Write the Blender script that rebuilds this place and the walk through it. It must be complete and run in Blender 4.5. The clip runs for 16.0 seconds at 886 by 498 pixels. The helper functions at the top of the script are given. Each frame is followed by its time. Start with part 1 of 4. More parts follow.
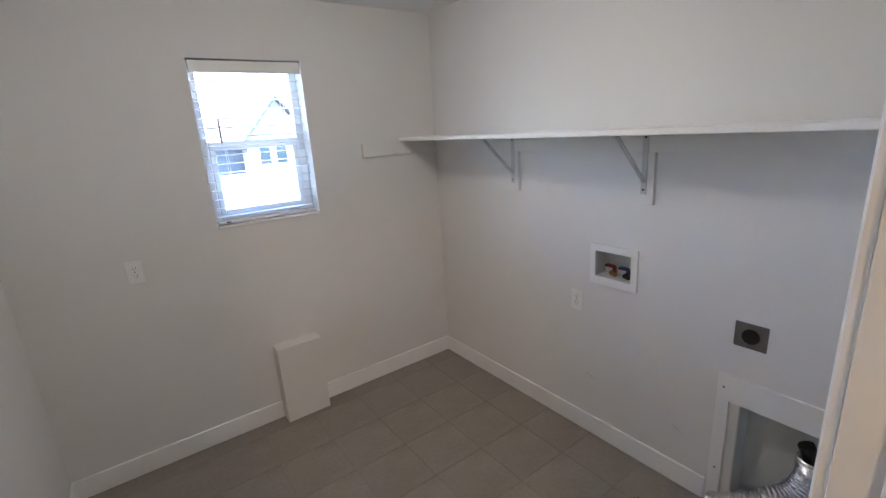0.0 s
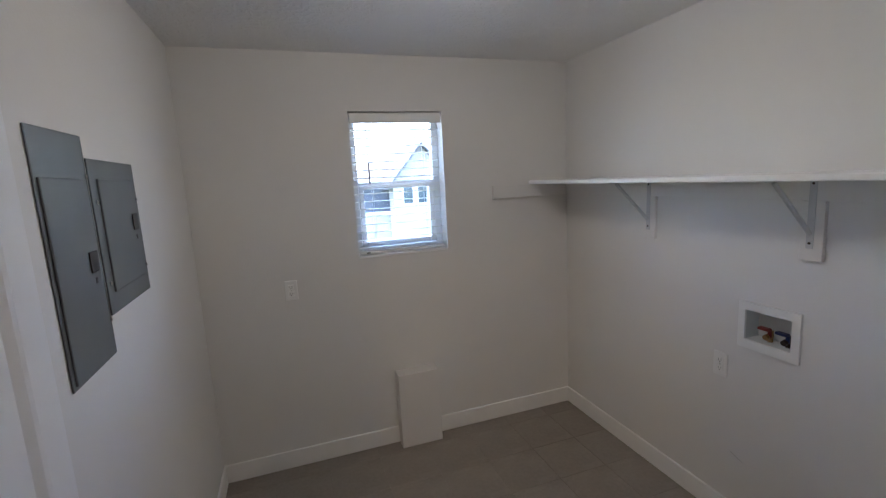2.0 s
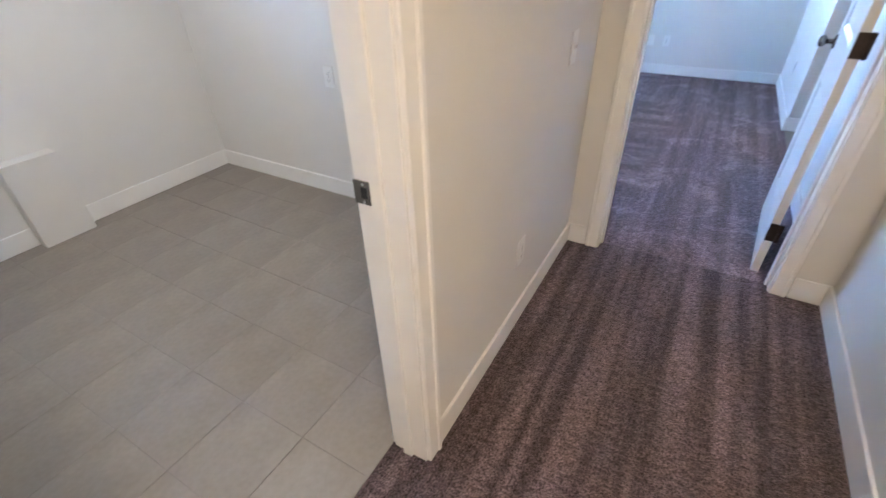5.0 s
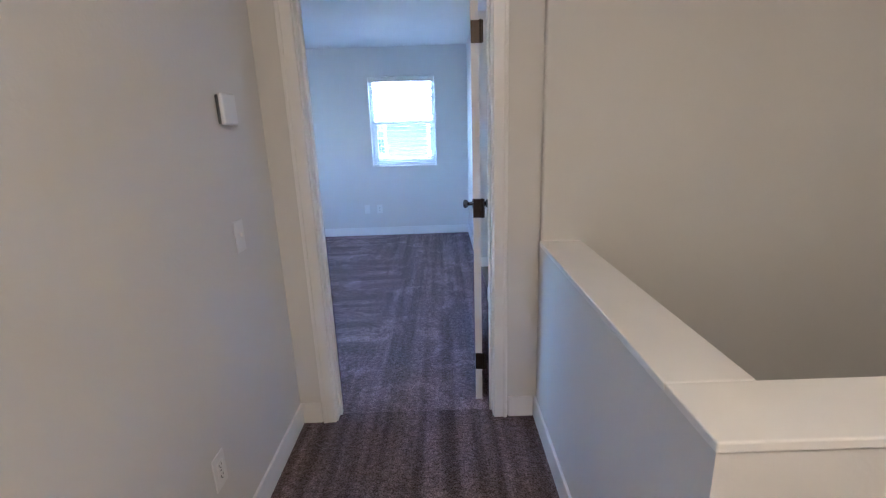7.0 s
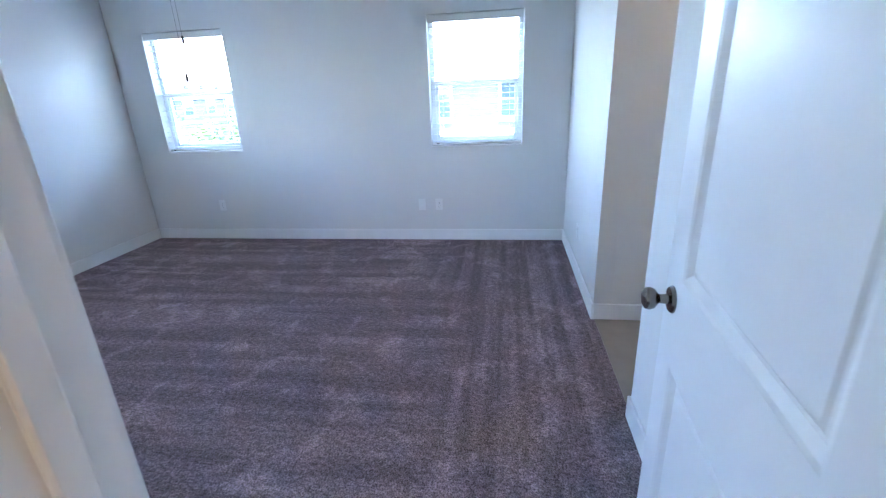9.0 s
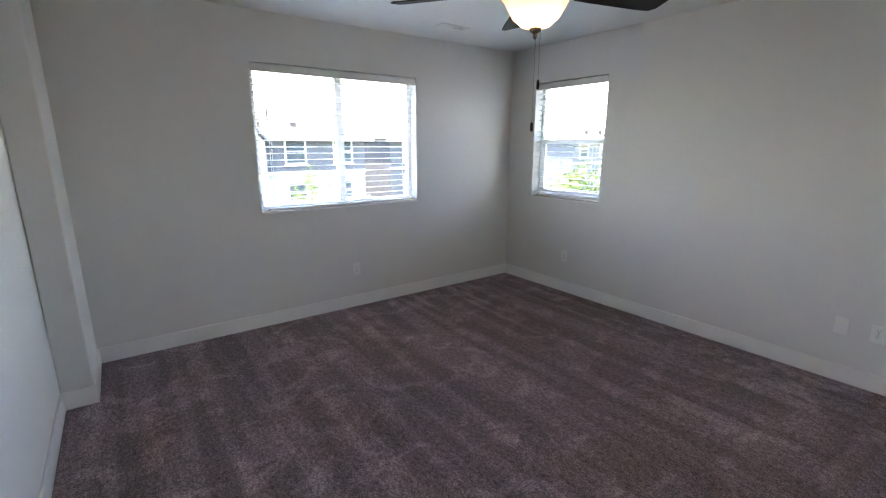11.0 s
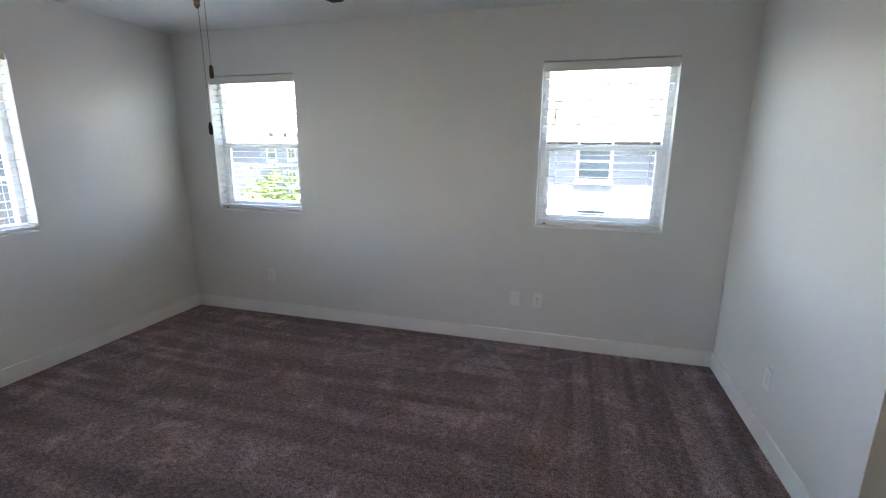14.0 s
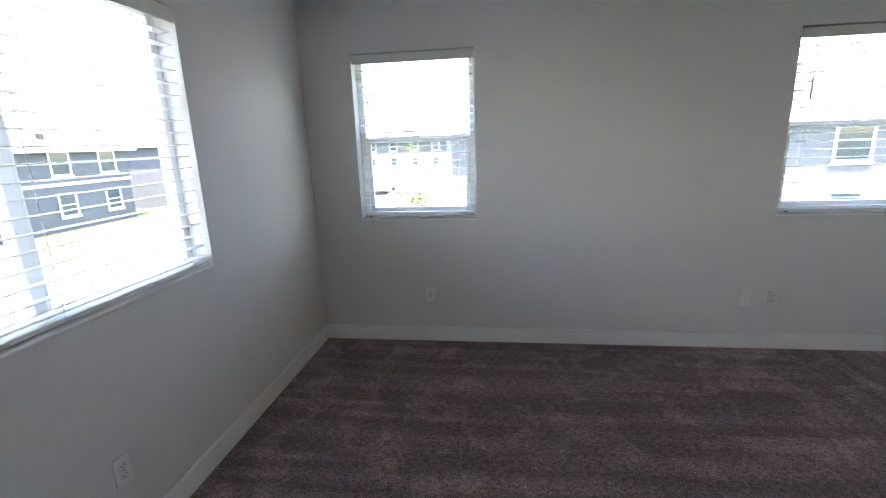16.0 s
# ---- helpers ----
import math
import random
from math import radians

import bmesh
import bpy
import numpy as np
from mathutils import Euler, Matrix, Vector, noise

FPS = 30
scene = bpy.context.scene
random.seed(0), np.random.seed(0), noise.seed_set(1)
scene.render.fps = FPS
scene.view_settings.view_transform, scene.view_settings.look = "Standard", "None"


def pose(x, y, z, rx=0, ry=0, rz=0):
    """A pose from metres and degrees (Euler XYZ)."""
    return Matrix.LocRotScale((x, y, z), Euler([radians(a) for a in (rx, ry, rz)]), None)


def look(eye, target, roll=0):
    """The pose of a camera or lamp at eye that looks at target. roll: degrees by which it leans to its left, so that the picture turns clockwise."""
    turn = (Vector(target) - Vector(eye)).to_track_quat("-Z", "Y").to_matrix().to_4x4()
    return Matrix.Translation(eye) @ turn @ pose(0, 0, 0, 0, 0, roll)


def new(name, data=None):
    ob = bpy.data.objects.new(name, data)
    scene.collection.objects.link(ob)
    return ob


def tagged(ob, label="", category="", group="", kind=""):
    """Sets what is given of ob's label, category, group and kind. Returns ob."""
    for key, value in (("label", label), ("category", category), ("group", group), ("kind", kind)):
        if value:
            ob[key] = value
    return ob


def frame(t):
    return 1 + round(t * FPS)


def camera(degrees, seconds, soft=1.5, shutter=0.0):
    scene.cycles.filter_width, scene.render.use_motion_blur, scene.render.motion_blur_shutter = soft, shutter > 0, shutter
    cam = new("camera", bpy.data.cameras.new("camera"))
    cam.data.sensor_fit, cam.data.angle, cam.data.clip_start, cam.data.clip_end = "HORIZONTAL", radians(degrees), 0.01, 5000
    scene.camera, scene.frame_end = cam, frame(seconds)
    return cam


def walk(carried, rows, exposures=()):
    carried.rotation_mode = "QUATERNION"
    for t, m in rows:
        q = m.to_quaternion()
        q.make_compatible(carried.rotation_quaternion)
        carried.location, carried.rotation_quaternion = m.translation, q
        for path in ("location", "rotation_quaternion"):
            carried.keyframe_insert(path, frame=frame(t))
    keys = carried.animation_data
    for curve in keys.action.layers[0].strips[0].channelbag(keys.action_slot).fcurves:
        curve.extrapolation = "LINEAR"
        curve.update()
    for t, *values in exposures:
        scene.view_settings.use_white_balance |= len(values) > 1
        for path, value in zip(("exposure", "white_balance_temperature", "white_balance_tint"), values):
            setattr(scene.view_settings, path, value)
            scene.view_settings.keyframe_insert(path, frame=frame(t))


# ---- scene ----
cam = camera(89.8, 16.0, soft=1.2, shutter=0.12)
PATH = [
    (0, (-1.875, -2.642, 1.714), (-0.756, -1.07, 1.185), -3.6),
    (0.5, (-1.879, -2.689, 1.741), (-0.96, -0.937, 1.449), -4.3),
    (1, (-1.867, -2.713, 1.765), (-1.131, -0.866, 1.548), -4.3),
    (1.5, (-1.876, -2.713, 1.75), (-1.197, -0.841, 1.566), -3.6),
    (2, (-1.863, -2.695, 1.709), (-1.224, -0.826, 1.395), -3.0),
    (2.5, (-1.853, -2.647, 1.627), (-1.253, -0.851, 0.982), -2.9),
    (3, (-1.832, -2.619, 1.547), (-1.291, -0.953, 0.581), -3.5),
    (3.5, (-1.861, -2.621, 1.474), (-1.352, -1.135, 0.237), -3.6),
    (4, (-1.877, -2.714, 1.377), (-1.383, -1.372, -0.021), -5.6),
    (4.3, (-1.973, -2.819, 1.344), (-1.262, -1.645, -0.111), -4.6),
    (4.5, (-1.951, -2.878, 1.366), (-1.06, -1.836, -0.091), -2.8),
    (5, (-1.992, -3.159, 1.4), (-0.58, -2.313, 0.264), -1.7),
    (5.2, (-2.026, -3.279, 1.417), (-0.43, -2.569, 0.443), -0.0),
    (7.3, (-1.667, -3.433, 1.425), (0.266, -3.43, 0.912), -2.5),
    (7.5, (-1.504, -3.437, 1.411), (0.426, -3.352, 0.895), -3.8),
    (8.2, (-0.767, -3.373, 1.383), (1.134, -3.35, 0.76), -3.9),
    (8.6, (-0.385, -3.322, 1.426), (1.5, -3.133, 0.787), -3.7),
    (9, (-0.023, -3.237, 1.441), (1.841, -2.957, 0.773), -2.4),
    (9.5, (0.331, -3.121, 1.469), (2.114, -2.535, 0.778), -1.8),
    (10, (0.562, -3.067, 1.398), (1.964, -1.821, 0.704), 0.1),
    (12.3, (0.733, -2.95, 1.606), (1.819, -1.309, 1.253), -0.2),
    (12.5, (0.713, -2.919, 1.602), (1.948, -1.385, 1.253), 0.1),
    (13, (0.811, -2.973, 1.583), (2.365, -1.765, 1.23), -0.8),
    (13.5, (0.838, -2.917, 1.576), (2.63, -2.13, 1.165), -0.5),
    (14, (0.989, -2.756, 1.501), (2.865, -2.222, 1.059), 0.4),
    (14.5, (1.137, -2.384, 1.53), (3.021, -1.887, 1.081), 0.2),
    (15, (1.157, -1.849, 1.497), (3.042, -1.348, 1.055), -1.3),
    (15.5, (1.212, -1.291, 1.488), (3.094, -0.781, 1.045), -3.0),
    (16, (1.161, -0.732, 1.484), (3.088, -0.471, 1.017), -2.0),
]
# seconds, stops, kelvin, tint
EXPOSURES = [
    (0.0, 5.0, 5700, 17), (1.0, 4.5, 5750, 17), (2.0, 4.45, 5750, 17), (3.0, 5.5, 5850, 15), (3.5, 6.0, 5950, 15), (5.0, 6.0, 5300, 14), (7.5, 5.35, 4900, 16), (8.2, 5.5, 5050, 14), (9.0, 5.6, 5550, 14),
    (9.5, 5.25, 6250, 14), (10.0, 4.8, 7100, 15), (12.5, 4.8, 7700, 17), (14.5, 4.65, 7600, 16), (16.0, 4.5, 7550, 16),
]
walk(cam, [(t, look(eye, target, roll)) for t, eye, target, roll in PATH], EXPOSURES)

# fitted settings
LAMP_FAN, LAMP_LAUNDRY, LAMP_HALL, LAMP_NOOK = 0.20, 1.2, 3.2, 0.5
SLAT_TILT = -4.0
FAN_TURN = -90.0
STAIR_X = -1.02

# ---- world, sun ----
world = bpy.data.worlds.new("world")
scene.world = world
world.use_nodes = True
wn = world.node_tree.nodes
sky = wn.new("ShaderNodeTexSky")
sky.sky_type = "NISHITA"
sky.sun_disc = False
sky.sun_elevation = radians(72)
sky.sun_rotation = radians(252.5)
world.node_tree.links.new(sky.outputs[0], wn["Background"].inputs[0])
wn["Background"].inputs[1].default_value = 0.15
sun = new("sun", bpy.data.lights.new("sun", "SUN"))
sun.data.energy, sun.data.angle, sun.data.color = 2.2, radians(0.5), (1.0, 0.95, 0.88)
sun.matrix_world = look((-3.8, -1.2, 12.5), (0, 0, 0))


# ---- materials ----
def material(name, color, rough=0.6, metal=0.0, vary=0.08, scale=8.0, bump=0.0, bump_scale=200.0, fine=0.0, random_tint=0.0, emit=None, emit_strength=0.0):
    m = bpy.data.materials.new(name)
    m.use_nodes = True
    nt = m.node_tree
    n, ln = nt.nodes, nt.links
    b = n["Principled BSDF"]
    b.inputs["Roughness"].default_value = rough
    b.inputs["Metallic"].default_value = metal
    tc = n.new("ShaderNodeTexCoord")
    n1 = n.new("ShaderNodeTexNoise")
    n1.inputs["Scale"].default_value, n1.inputs["Detail"].default_value = scale, 4
    ln.new(tc.outputs["Object"], n1.inputs["Vector"])
    ramp = n.new("ShaderNodeValToRGB")
    ramp.color_ramp.elements[0].position, ramp.color_ramp.elements[1].position = 0.3, 0.7
    ramp.color_ramp.elements[0].color = (*[c * (1 - vary) for c in color], 1)
    ramp.color_ramp.elements[1].color = (*[min(1, c * (1 + vary)) for c in color], 1)
    ln.new(n1.outputs["Fac"], ramp.inputs[0])
    out = ramp.outputs[0]
    if fine:
        n2 = n.new("ShaderNodeTexNoise")
        n2.inputs["Scale"].default_value, n2.inputs["Detail"].default_value = bump_scale, 3
        ln.new(tc.outputs["Object"], n2.inputs["Vector"])
        mp = n.new("ShaderNodeMapRange")
        mp.inputs["From Min"].default_value, mp.inputs["From Max"].default_value = 0.3, 0.7
        mp.inputs["To Min"].default_value, mp.inputs["To Max"].default_value = 1 - fine, 1 + fine
        ln.new(n2.outputs["Fac"], mp.inputs[0])
        mul = n.new("ShaderNodeVectorMath")
        mul.operation = "SCALE"
        ln.new(out, mul.inputs[0])
        ln.new(mp.outputs[0], mul.inputs["Scale"])
        out = mul.outputs[0]
    if random_tint:
        oi = n.new("ShaderNodeObjectInfo")
        mr = n.new("ShaderNodeMapRange")
        mr.inputs["To Min"].default_value, mr.inputs["To Max"].default_value = 1 - random_tint, 1 + random_tint
        ln.new(oi.outputs["Random"], mr.inputs[0])
        mul = n.new("ShaderNodeVectorMath")
        mul.operation = "SCALE"
        ln.new(out, mul.inputs[0])
        ln.new(mr.outputs[0], mul.inputs["Scale"])
        out = mul.outputs[0]
    ln.new(out, b.inputs["Base Color"])
    if bump:
        n3 = n.new("ShaderNodeTexNoise")
        n3.inputs["Scale"].default_value, n3.inputs["Detail"].default_value = bump_scale, 3
        ln.new(tc.outputs["Object"], n3.inputs["Vector"])
        bp = n.new("ShaderNodeBump")
        bp.inputs["Strength"].default_value, bp.inputs["Distance"].default_value = bump, 0.003
        ln.new(n3.outputs["Fac"], bp.inputs["Height"])
        ln.new(bp.outputs[0], b.inputs["Normal"])
    if emit:
        b.inputs["Emission Color"].default_value = (*emit, 1)
        b.inputs["Emission Strength"].default_value = emit_strength
    return m


WALL = material("wall_paint", (0.775, 0.765, 0.742), 0.75, vary=0.015, scale=1.5, bump=0.22, bump_scale=90)
TRIM = material("trim_paint", (0.90, 0.895, 0.88), 0.38, vary=0.02, scale=6, bump=0.03, bump_scale=60)
DOORP = material("door_paint", (0.82, 0.82, 0.82), 0.36, vary=0.015, scale=5, bump=0.05, bump_scale=120)
PLASTIC = material("white_plastic", (0.86, 0.86, 0.84), 0.35, vary=0.01, scale=20)
VINYL = material("white_vinyl", (0.82, 0.83, 0.83), 0.35, vary=0.02, scale=10)
SLATM = material("blind_slat", (0.80, 0.80, 0.76), 0.45, vary=0.02, scale=12)
GREYSTEEL = material("grey_enamel", (0.125, 0.135, 0.14), 0.42, vary=0.05, scale=9, bump=0.04, bump_scale=250)
BLACKP = material("black_plastic", (0.012, 0.012, 0.013), 0.4, vary=0.1, scale=20)
NICKEL = material("satin_nickel", (0.22, 0.205, 0.19), 0.2, 1.0, vary=0.06, scale=30)
BRONZE = material("dark_bronze", (0.055, 0.042, 0.034), 0.38, 0.7, vary=0.15, scale=25)
FANMET = material("brushed_pewter", (0.16, 0.145, 0.125), 0.34, 0.9, vary=0.1, scale=30)
FANGOLD = material("bronze_casting", (0.36, 0.24, 0.13), 0.36, 0.9, vary=0.15, scale=40)
# white steel brackets; their shade is put into this grey base colour
BRACKET = material("bracket_shade_grey", (0.56, 0.57, 0.58), 0.4, vary=0.04, scale=20)
CHROME = material("zinc_screw", (0.75, 0.75, 0.75), 0.2, 1.0, vary=0.05)
BLADE = material("dark_blade", (0.012, 0.008, 0.008), 0.62, vary=0.25, scale=14, bump=0.05, bump_scale=80)
FOIL = material("foil", (0.82, 0.82, 0.83), 0.22, 1.0, vary=0.08, scale=30, bump=0.5, bump_scale=70)
RED = material("red_handle", (0.16, 0.015, 0.01), 0.4, vary=0.1)
BLUE = material("blue_handle", (0.01, 0.022, 0.10), 0.4, vary=0.1)
BRASS = material("brass", (0.35, 0.22, 0.10), 0.35, 1.0, vary=0.1)
STEELPLATE = material("steel_plate", (0.20, 0.20, 0.205), 0.45, 0.5, vary=0.06, scale=30)
GROUT = material("grout", (0.245, 0.218, 0.19), 0.9, vary=0.1, scale=60)
# inside of both wall recesses, greyer than the flange plastic
GREYBOX = material("recess_grey", (0.62, 0.64, 0.63), 0.5, vary=0.04, scale=8)
SCUFF = material("scuff_mark", (0.45, 0.43, 0.40), 0.8, vary=0.1)


def ceiling_material():
    m = material("ceiling_texture", (0.84, 0.84, 0.83), 0.85, vary=0.015, scale=2)
    n, ln = m.node_tree.nodes, m.node_tree.links
    tc = n.new("ShaderNodeTexCoord")
    v = n.new("ShaderNodeTexNoise")
    v.inputs["Scale"].default_value, v.inputs["Detail"].default_value, v.inputs["Distortion"].default_value = 26, 3, 1.2
    ln.new(tc.outputs["Object"], v.inputs["Vector"])
    r = n.new("ShaderNodeValToRGB")
    r.color_ramp.elements[0].position, r.color_ramp.elements[1].position = 0.47, 0.56
    ln.new(v.outputs["Fac"], r.inputs[0])
    bp = n.new("ShaderNodeBump")
    bp.inputs["Strength"].default_value, bp.inputs["Distance"].default_value = 0.55, 0.004
    ln.new(r.outputs[0], bp.inputs["Height"])
    ln.new(bp.outputs[0], n["Principled BSDF"].inputs["Normal"])
    return m


CEILM = ceiling_material()


def carpet_material(name, hall=False):
    """Cut pile: tufts, brushed patches and vacuum stripes."""
    m = bpy.data.materials.new(name)
    m.use_nodes = True
    n, ln = m.node_tree.nodes, m.node_tree.links
    b = n["Principled BSDF"]
    b.inputs["Roughness"].default_value = 0.95
    b.inputs["Specular IOR Level"].default_value = 0.1
    b.inputs["Sheen Weight"].default_value = 0.12
    b.inputs["Sheen Roughness"].default_value = 0.5
    tc = n.new("ShaderNodeTexCoord")

    def noisy(scale, stretch=(1, 1, 1), detail=3, distort=0.0):
        mp = n.new("ShaderNodeMapping")
        mp.inputs["Scale"].default_value = stretch
        ln.new(tc.outputs["Object"], mp.inputs[0])
        t = n.new("ShaderNodeTexNoise")
        t.inputs["Scale"].default_value, t.inputs["Detail"].default_value, t.inputs["Distortion"].default_value = scale, detail, distort
        ln.new(mp.outputs[0], t.inputs["Vector"])
        return t.outputs["Fac"]

    def ranged(sock, a, c, lo, hi):
        r = n.new("ShaderNodeMapRange")
        r.inputs["From Min"].default_value, r.inputs["From Max"].default_value = a, c
        r.inputs["To Min"].default_value, r.inputs["To Max"].default_value = lo, hi
        ln.new(sock, r.inputs[0])
        return r.outputs[0]

    def joined(op, a, c):
        k = n.new("ShaderNodeMath")
        k.operation = op
        for sock, v in zip(k.inputs, (a, c)):
            if isinstance(v, (int, float)):
                sock.default_value = v
            else:
                ln.new(v, sock)
        return k.outputs[0]

    def times(a, c):
        return joined("MULTIPLY", a, c)

    # strokes of the vacuum: along x in the hall and by the south wall, along y elsewhere
    along_x = ranged(noisy(2.0, (0.22, 6.5, 1), 3), 0.40, 0.62, 0.72, 1.42)
    if hall:
        stripes = ranged(along_x, 0.72, 1.42, 0.46, 1.04)
        patches = ranged(noisy(3.0, (0.6, 1.4, 1), 2, 0.6), 0.48, 0.66, 0.90, 1.15)
    else:
        along_y = ranged(noisy(2.0, (4.2, 0.30, 1), 2, 0.3), 0.42, 0.60, 0.86, 1.24)
        sep = n.new("ShaderNodeSeparateXYZ")
        ln.new(tc.outputs["Object"], sep.inputs[0])
        edge = joined("ADD", sep.outputs["Y"], times(noisy(0.9, (1, 1, 1), 1), 1.6))
        mask = ranged(edge, -2.05, -1.75, 0.0, 1.0)
        soft_x = ranged(along_x, 0.72, 1.42, 0.80, 1.25)
        stripes = joined("ADD", times(along_y, mask), times(soft_x, joined("SUBTRACT", 1.0, mask)))
        patches = ranged(noisy(3.6, (1, 1, 1), 3, 1.1), 0.52, 0.64, 0.92, 1.36)
    rows = ranged(noisy(46, (1.3, 0.8, 1), 2, 0.5), 0.34, 0.66, 0.68, 1.32)
    tufts = ranged(noisy(135, (1, 1, 1), 2), 0.34, 0.66, 0.46, 1.54)
    total = times(times(patches, stripes), times(rows, tufts))
    sc = n.new("ShaderNodeVectorMath")
    sc.operation = "SCALE"
    sc.inputs[0].default_value = (0.244, 0.178, 0.186)
    ln.new(total, sc.inputs["Scale"])
    ln.new(sc.outputs[0], b.inputs["Base Color"])
    bp = n.new("ShaderNodeBump")
    bp.inputs["Strength"].default_value, bp.inputs["Distance"].default_value = 0.75, 0.008
    ln.new(times(tufts, rows), bp.inputs["Height"])
    ln.new(bp.outputs[0], b.inputs["Normal"])
    return m


CARPET = carpet_material("carpet_pile")
HALLCARPET = carpet_material("carpet_pile_hall", True)
TILE = material("porcelain_tile", (0.275, 0.243, 0.212), 0.36, vary=0.13, scale=4, bump=0.04, bump_scale=45, fine=0.06, random_tint=0.035)
TANTILE = material("tan_tile", (0.30, 0.26, 0.21), 0.45, vary=0.08, scale=6)


def glass_material():
    m = bpy.data.materials.new("window_glass")
    m.use_nodes = True
    b = m.node_tree.nodes["Principled BSDF"]
    b.inputs["Base Color"].default_value = (0.97, 0.99, 0.99, 1)
    b.inputs["Transmission Weight"].default_value = 1
    b.inputs["Roughness"].default_value = 0
    b.inputs["IOR"].default_value = 1.1
    return m


GLASS = glass_material()
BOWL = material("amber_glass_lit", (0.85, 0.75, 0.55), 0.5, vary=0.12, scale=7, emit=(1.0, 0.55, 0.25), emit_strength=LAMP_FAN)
DOME = material("frosted_glass_lit", (0.9, 0.88, 0.8), 0.5, vary=0.03, scale=7, emit=(1.0, 0.88, 0.70), emit_strength=LAMP_LAUNDRY)
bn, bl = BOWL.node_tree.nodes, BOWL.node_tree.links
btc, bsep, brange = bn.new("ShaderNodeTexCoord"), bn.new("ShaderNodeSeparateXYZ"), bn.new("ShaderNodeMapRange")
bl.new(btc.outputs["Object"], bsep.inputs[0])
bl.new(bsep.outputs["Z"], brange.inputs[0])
# no bulbs modelled: their glow is painted as emission, dimming towards the flared rim
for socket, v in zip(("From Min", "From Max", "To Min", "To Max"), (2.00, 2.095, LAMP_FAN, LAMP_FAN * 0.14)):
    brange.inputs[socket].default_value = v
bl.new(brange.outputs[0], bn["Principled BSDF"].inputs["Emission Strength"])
HALLDOME = material("hall_glass_lit", (0.9, 0.88, 0.8), 0.5, vary=0.03, scale=7, emit=(1.0, 0.71, 0.40), emit_strength=LAMP_HALL)
NOOKDOME = material("nook_glass_lit", (0.9, 0.88, 0.8), 0.5, vary=0.03, scale=7, emit=(1.0, 0.72, 0.42), emit_strength=LAMP_NOOK)


# ---- builders ----
def box(bm, x0, x1, y0, y1, z0, z1, bevel=0.0, seg=1, turn=None):
    made = bmesh.ops.create_cube(bm, size=1)["verts"]
    m = Matrix.Translation(((x0 + x1) / 2, (y0 + y1) / 2, (z0 + z1) / 2)) @ Matrix.Diagonal((abs(x1 - x0), abs(y1 - y0), abs(z1 - z0), 1))
    bmesh.ops.transform(bm, matrix=m, verts=made)
    if bevel:
        edges = list({e for v in made for e in v.link_edges})
        made = bmesh.ops.bevel(bm, geom=edges, offset=bevel, segments=seg, affect="EDGES", profile=0.5)["verts"] + [v for v in made if v.is_valid]
    if turn is not None:
        bmesh.ops.transform(bm, matrix=turn, verts=list({v for v in made if v.is_valid}))
    return bm


def lathe(bm, profile, steps=32, m=None):
    """A turned solid about z from (radius, height) pairs."""
    rings = []
    for r, z in profile:
        rings.append([bm.verts.new((r * math.cos(2 * math.pi * i / steps), r * math.sin(2 * math.pi * i / steps), z)) for i in range(steps)] if r > 1e-6 else [bm.verts.new((0, 0, z))])
    for a, b in zip(rings, rings[1:]):
        for i in range(steps):
            j = (i + 1) % steps
            if len(a) > 1 and len(b) > 1:
                bm.faces.new((a[i], a[j], b[j], b[i]))
            elif len(a) > 1:
                bm.faces.new((a[i], a[j], b[0]))
            elif len(b) > 1:
                bm.faces.new((a[0], b[j], b[i]))
    if m is not None:
        bmesh.ops.transform(bm, matrix=m, verts=[v for ring in rings for v in ring])
    return bm


def rod(bm, a, b, r, steps=10):
    a, b = Vector(a), Vector(b)
    m = Matrix.Translation(a) @ (b - a).to_track_quat("Z", "Y").to_matrix().to_4x4()
    return lathe(bm, [(0, 0), (r, 0), (r, (b - a).length), (0, (b - a).length)], steps, m)


def mesh_of(name, bm, mat, smooth=False):
    bmesh.ops.recalc_face_normals(bm, faces=bm.faces[:])
    me = bpy.data.meshes.new(name)
    bm.to_mesh(me)
    bm.free()
    me.materials.append(mat)
    if smooth:
        for p in me.polygons:
            p.use_smooth = True
        me.set_sharp_from_angle(angle=radians(38))
    return me


def part(name, bm, mat, parent=None, label="", smooth=False, at=None):
    ob = new(name, mesh_of(name, bm, mat, smooth))
    if at is not None:
        ob.matrix_basis = at
    if parent is not None:
        ob.parent = parent
    return tagged(ob, label)


def thing(name, label, category, m=None, group="", kind=""):
    ob = new(name)
    ob.empty_display_size = 0.1
    if m is not None:
        ob.matrix_basis = m
    return tagged(ob, label, category, group, kind)


def structure(name, bm, mat, label="", category=""):
    return tagged(part(name, bm, mat), label, category, kind="structure")


